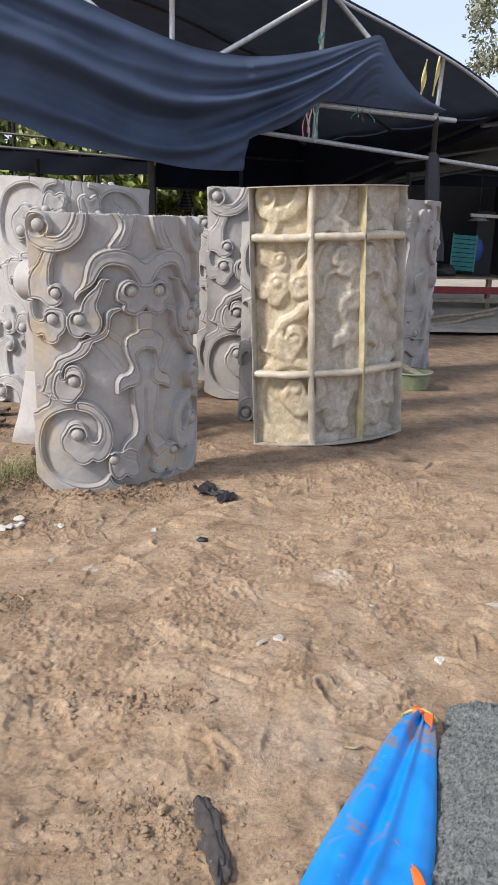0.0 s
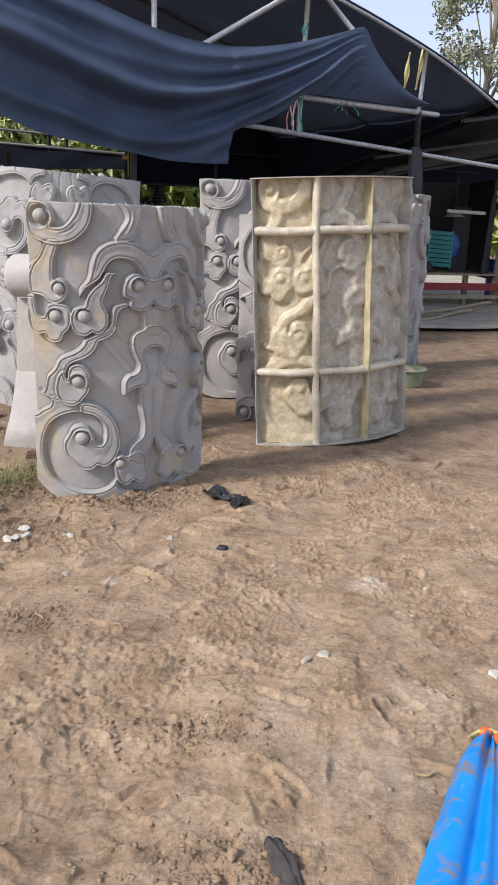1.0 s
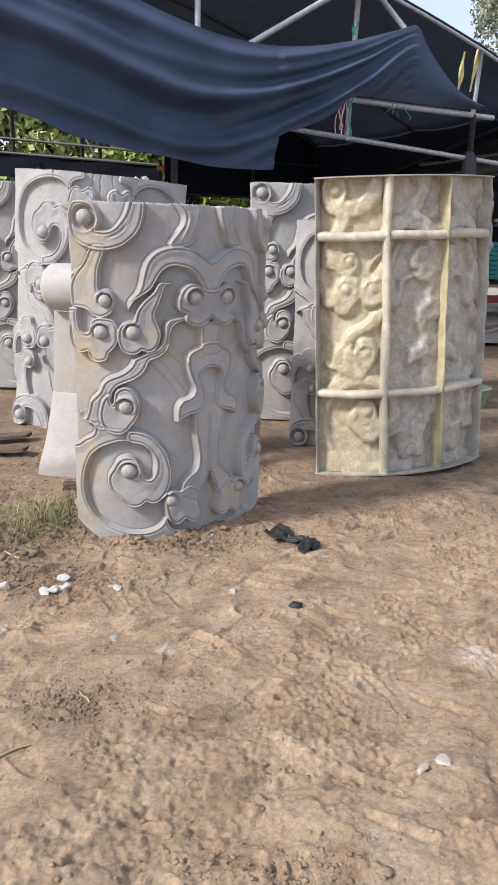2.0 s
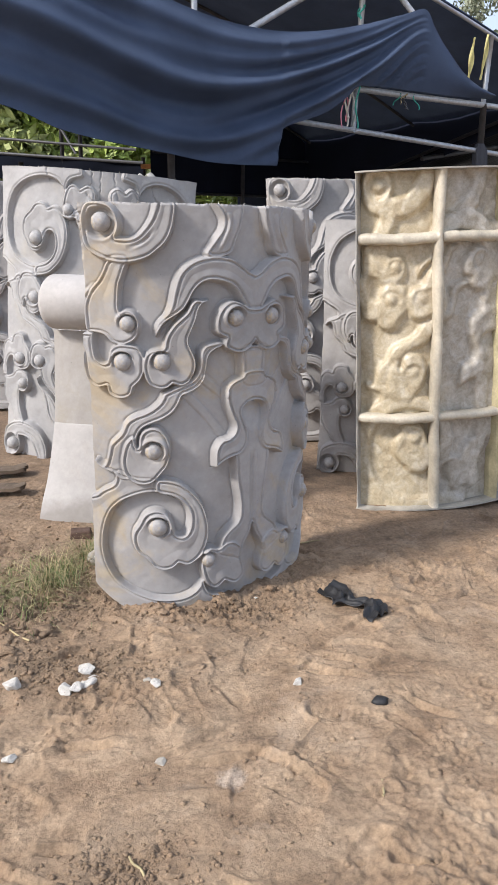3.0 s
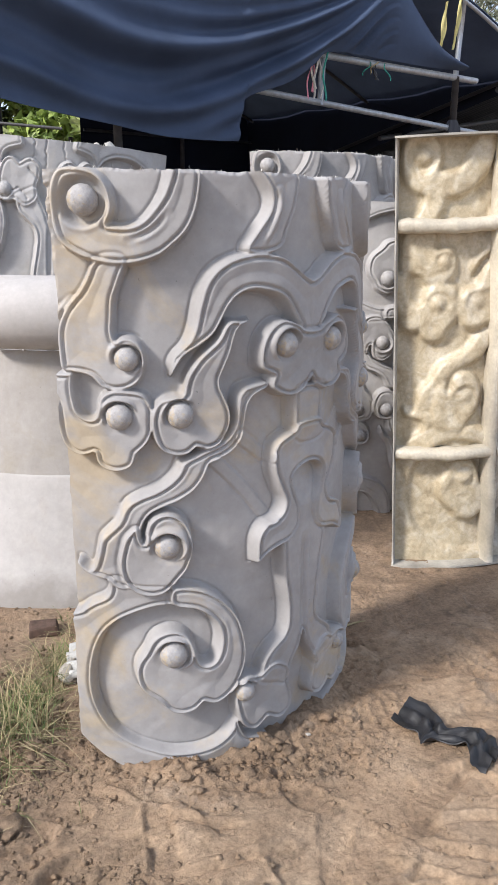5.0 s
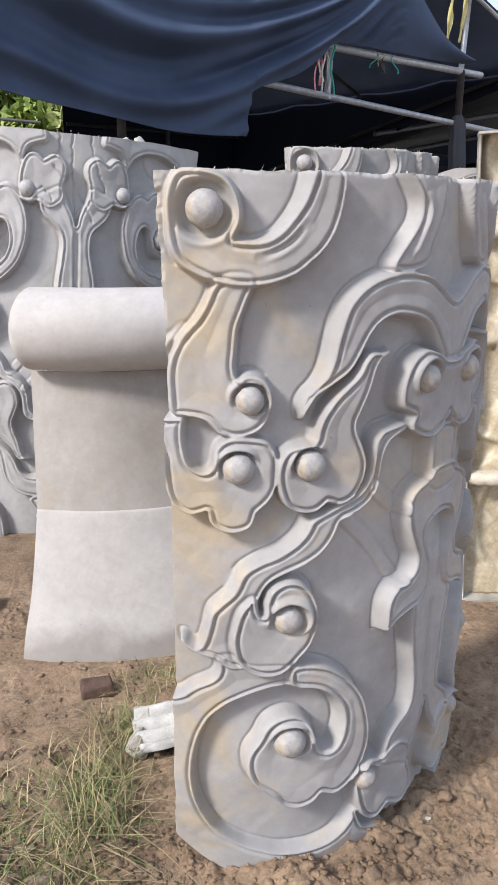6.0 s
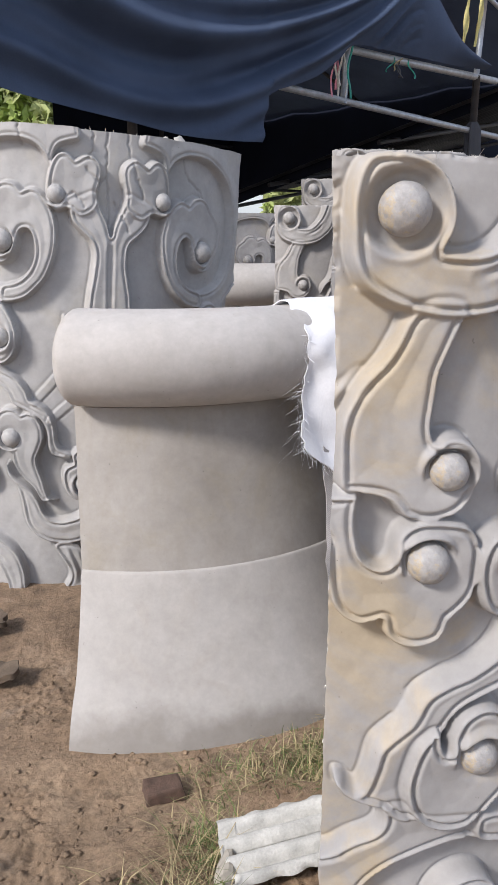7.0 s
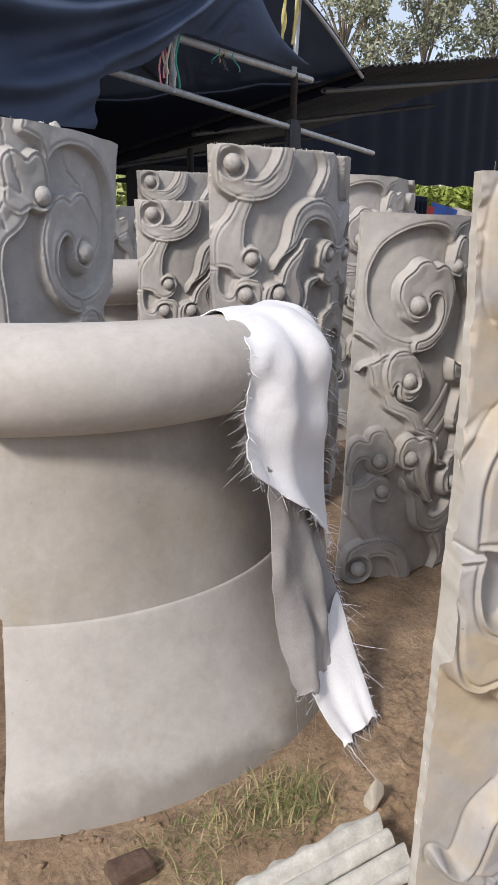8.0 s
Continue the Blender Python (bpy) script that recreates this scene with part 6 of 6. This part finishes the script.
# ---- trees and bushes ----
def leaf_cloud(name, clumps, per, leaf, seed, mat, droop=0.3):
    """Many small leaves in clumps of (x, y, z, radius)."""
    rng = np.random.RandomState(seed)
    verts, faces = [], []
    for cx, cy, cz, r in clumps:
        n = int(per * (r / 0.5) ** 2)
        d = rng.normal(size=(n, 3))
        d /= np.linalg.norm(d, axis=1, keepdims=True)
        c = np.array((cx, cy, cz)) + d * (r * rng.uniform(0.25, 1.0, (n, 1)) ** 0.6) * np.array((1, 1, 0.75))
        a = rng.normal(size=(n, 3))
        a[:, 2] -= droop
        a /= np.linalg.norm(a, axis=1, keepdims=True)
        b = np.cross(a, rng.normal(size=(n, 3)))
        b /= np.linalg.norm(b, axis=1, keepdims=True)
        s = leaf * rng.uniform(0.6, 1.3, (n, 1))
        for p, u, v in zip(c, a * s, b * s * 0.42):
            k = len(verts)
            verts += [p - u, p + v, p + u, p - v]
            faces.append((k, k + 1, k + 2, k + 3))
    return mesh_of(name, verts, faces, mat, False)


def tree(x, y, height, crown, clumps, seed, leaf, label, mats=(TREE_LEAF_PALE, TREE_LEAF), per=80):
    rng = random.Random(seed)
    thing = tagged(new("tree"), label, "tree", "trees")
    thing.matrix_basis = pose(x, y, 0)
    trunk = [(0.25 * math.sin(t * 3 + seed), 0.2 * math.sin(t * 2.3), height * t) for t in np.linspace(0, 0.85, 12)]
    part("trunk", tube("trunk", trunk, [0.20 * (1 - 0.75 * i / 11) for i in range(12)], BARK, 10), thing)
    spots = []
    for k in range(clumps):
        a, t = rng.uniform(0, 6.28), rng.uniform(0.45, 1.0)
        r = crown * rng.uniform(0.25, 1.0) * (1.15 - 0.55 * t)
        p = Vector((math.cos(a) * r, math.sin(a) * r, height * t))
        spots.append((*p, rng.uniform(0.35, 0.75)))
        if k % 2 == 0:
            base = Vector(trunk[min(11, int(max(0.2, t - 0.18) / 0.85 * 11))])
            part("limb", tube("limb", [base, base.lerp(p, 0.5) + Vector((0, 0, 0.15)), p], [0.05, 0.03, 0.012], BARK, 6), thing)
    part("crown", leaf_cloud("crown", spots[: len(spots) // 2 * 2 : 2] + spots[1::4], per, leaf, seed, mats[0]), thing)
    part("crown", leaf_cloud("crown", spots[1::2], per, leaf, seed + 1, mats[1]), thing)
    return thing


tree(9.35, 30.0, 14.2, 3.0, 66, 5, 0.10, "tall thin-leaved tree behind the sheds")
tree(15.6, 30.5, 12.6, 2.8, 56, 8, 0.10, "tall open-crowned tree with pale green leaves")
tree(19.6, 31.0, 13.0, 3.0, 60, 11, 0.10, "distant tree with sparse greyish leaves")
tree(23.5, 31.0, 12.0, 2.6, 50, 14, 0.10, "distant tree with sparse greyish leaves")
for k, (x, y, h, w) in enumerate(((-10.5, 23.5, 6.6, 2.6), (-8.2, 24, 6.4, 2.2), (-6.4, 23.2, 6.0, 2.2), (-4.3, 24, 5.6, 2.0), (-2.4, 23.5, 4.2, 1.7), (-0.6, 27, 3.2, 1.5), (-1.5, 25.2, 3.4, 1.7), (8.6, 27.5, 3.0, 1.8), (13.0, 29, 3.2, 2.0), (17.5, 29, 3.2, 2.2), (21.5, 29, 3.2, 2.2), (5.6, 27, 2.8, 1.6))):
    rng = random.Random(100 + k)
    bush = tagged(new("bush"), "dense sunlit green bush behind the yard", "bush", "bushes")
    bush.matrix_basis = pose(x, y, 0)
    for q in range(4):
        e = Vector((rng.uniform(-w, w) * 0.6, rng.uniform(-0.5, 0.5), h * rng.uniform(0.5, 0.8)))
        part("stem", tube("stem", [(0.1 * q, 0, -0.1), e * 0.5 + Vector((0.1, 0, 0)), e], [0.05, 0.035, 0.015], BARK, 6), bush)
    cl = [(rng.uniform(-w, w), rng.uniform(-0.8, 0.8), h * rng.uniform(0.1, 1.0), rng.uniform(0.5, 0.9)) for _ in range(int(12 + 4.5 * h))]
    part("foliage", leaf_cloud("foliage", cl[::2], 130, 0.19, 200 + k, LEAF), bush)
    part("foliage", leaf_cloud("foliage", cl[1::2], 130, 0.19, 230 + k, LEAF_PALE), bush)
# an earth bank and a low wall far behind
tagged(new("garden_wall", box_mesh("garden_wall", (7.5, 0.2, 1.5), BRICK, 0.02)), "low brown earth wall behind the fence", "wall").matrix_basis = pose(-3.2, 21.5, -0.05)
# a bright stall seen under the far net
stall = tagged(new("stall"), "distant stall roofed with red, blue and yellow sheets", "stall")
for name, x, y, z, w, h, mat in (("red_sheet", 16.0, 26.0, 1.5, 1.3, 0.95, RED), ("blue_sheet", 17.2, 26.1, 1.9, 1.2, 0.5, BLUE_PLASTIC), ("yellow_sheet", 15.35, 25.9, 1.4, 0.28, 1.15, YELLOW), ("white_sheet", 18.2, 26.2, 1.7, 1.1, 0.6, PLASTER)):
    P = np.array([[(x + w * (u - 0.5), y + 0.15 * v + 0.04 * math.sin(u * 9), z + h * (1 - v) - 0.25 * u) for u in np.linspace(0, 1, 14)] for v in np.linspace(0, 1, 6)])
    part(name, grid_mesh(name, P, mat, 0.01), stall)
for x in (15.3, 18.8):
    part("post", tube("post", [(x, 26.2, -0.05), (x, 26.2, 2.5)], 0.05, WOOD, 8), stall)
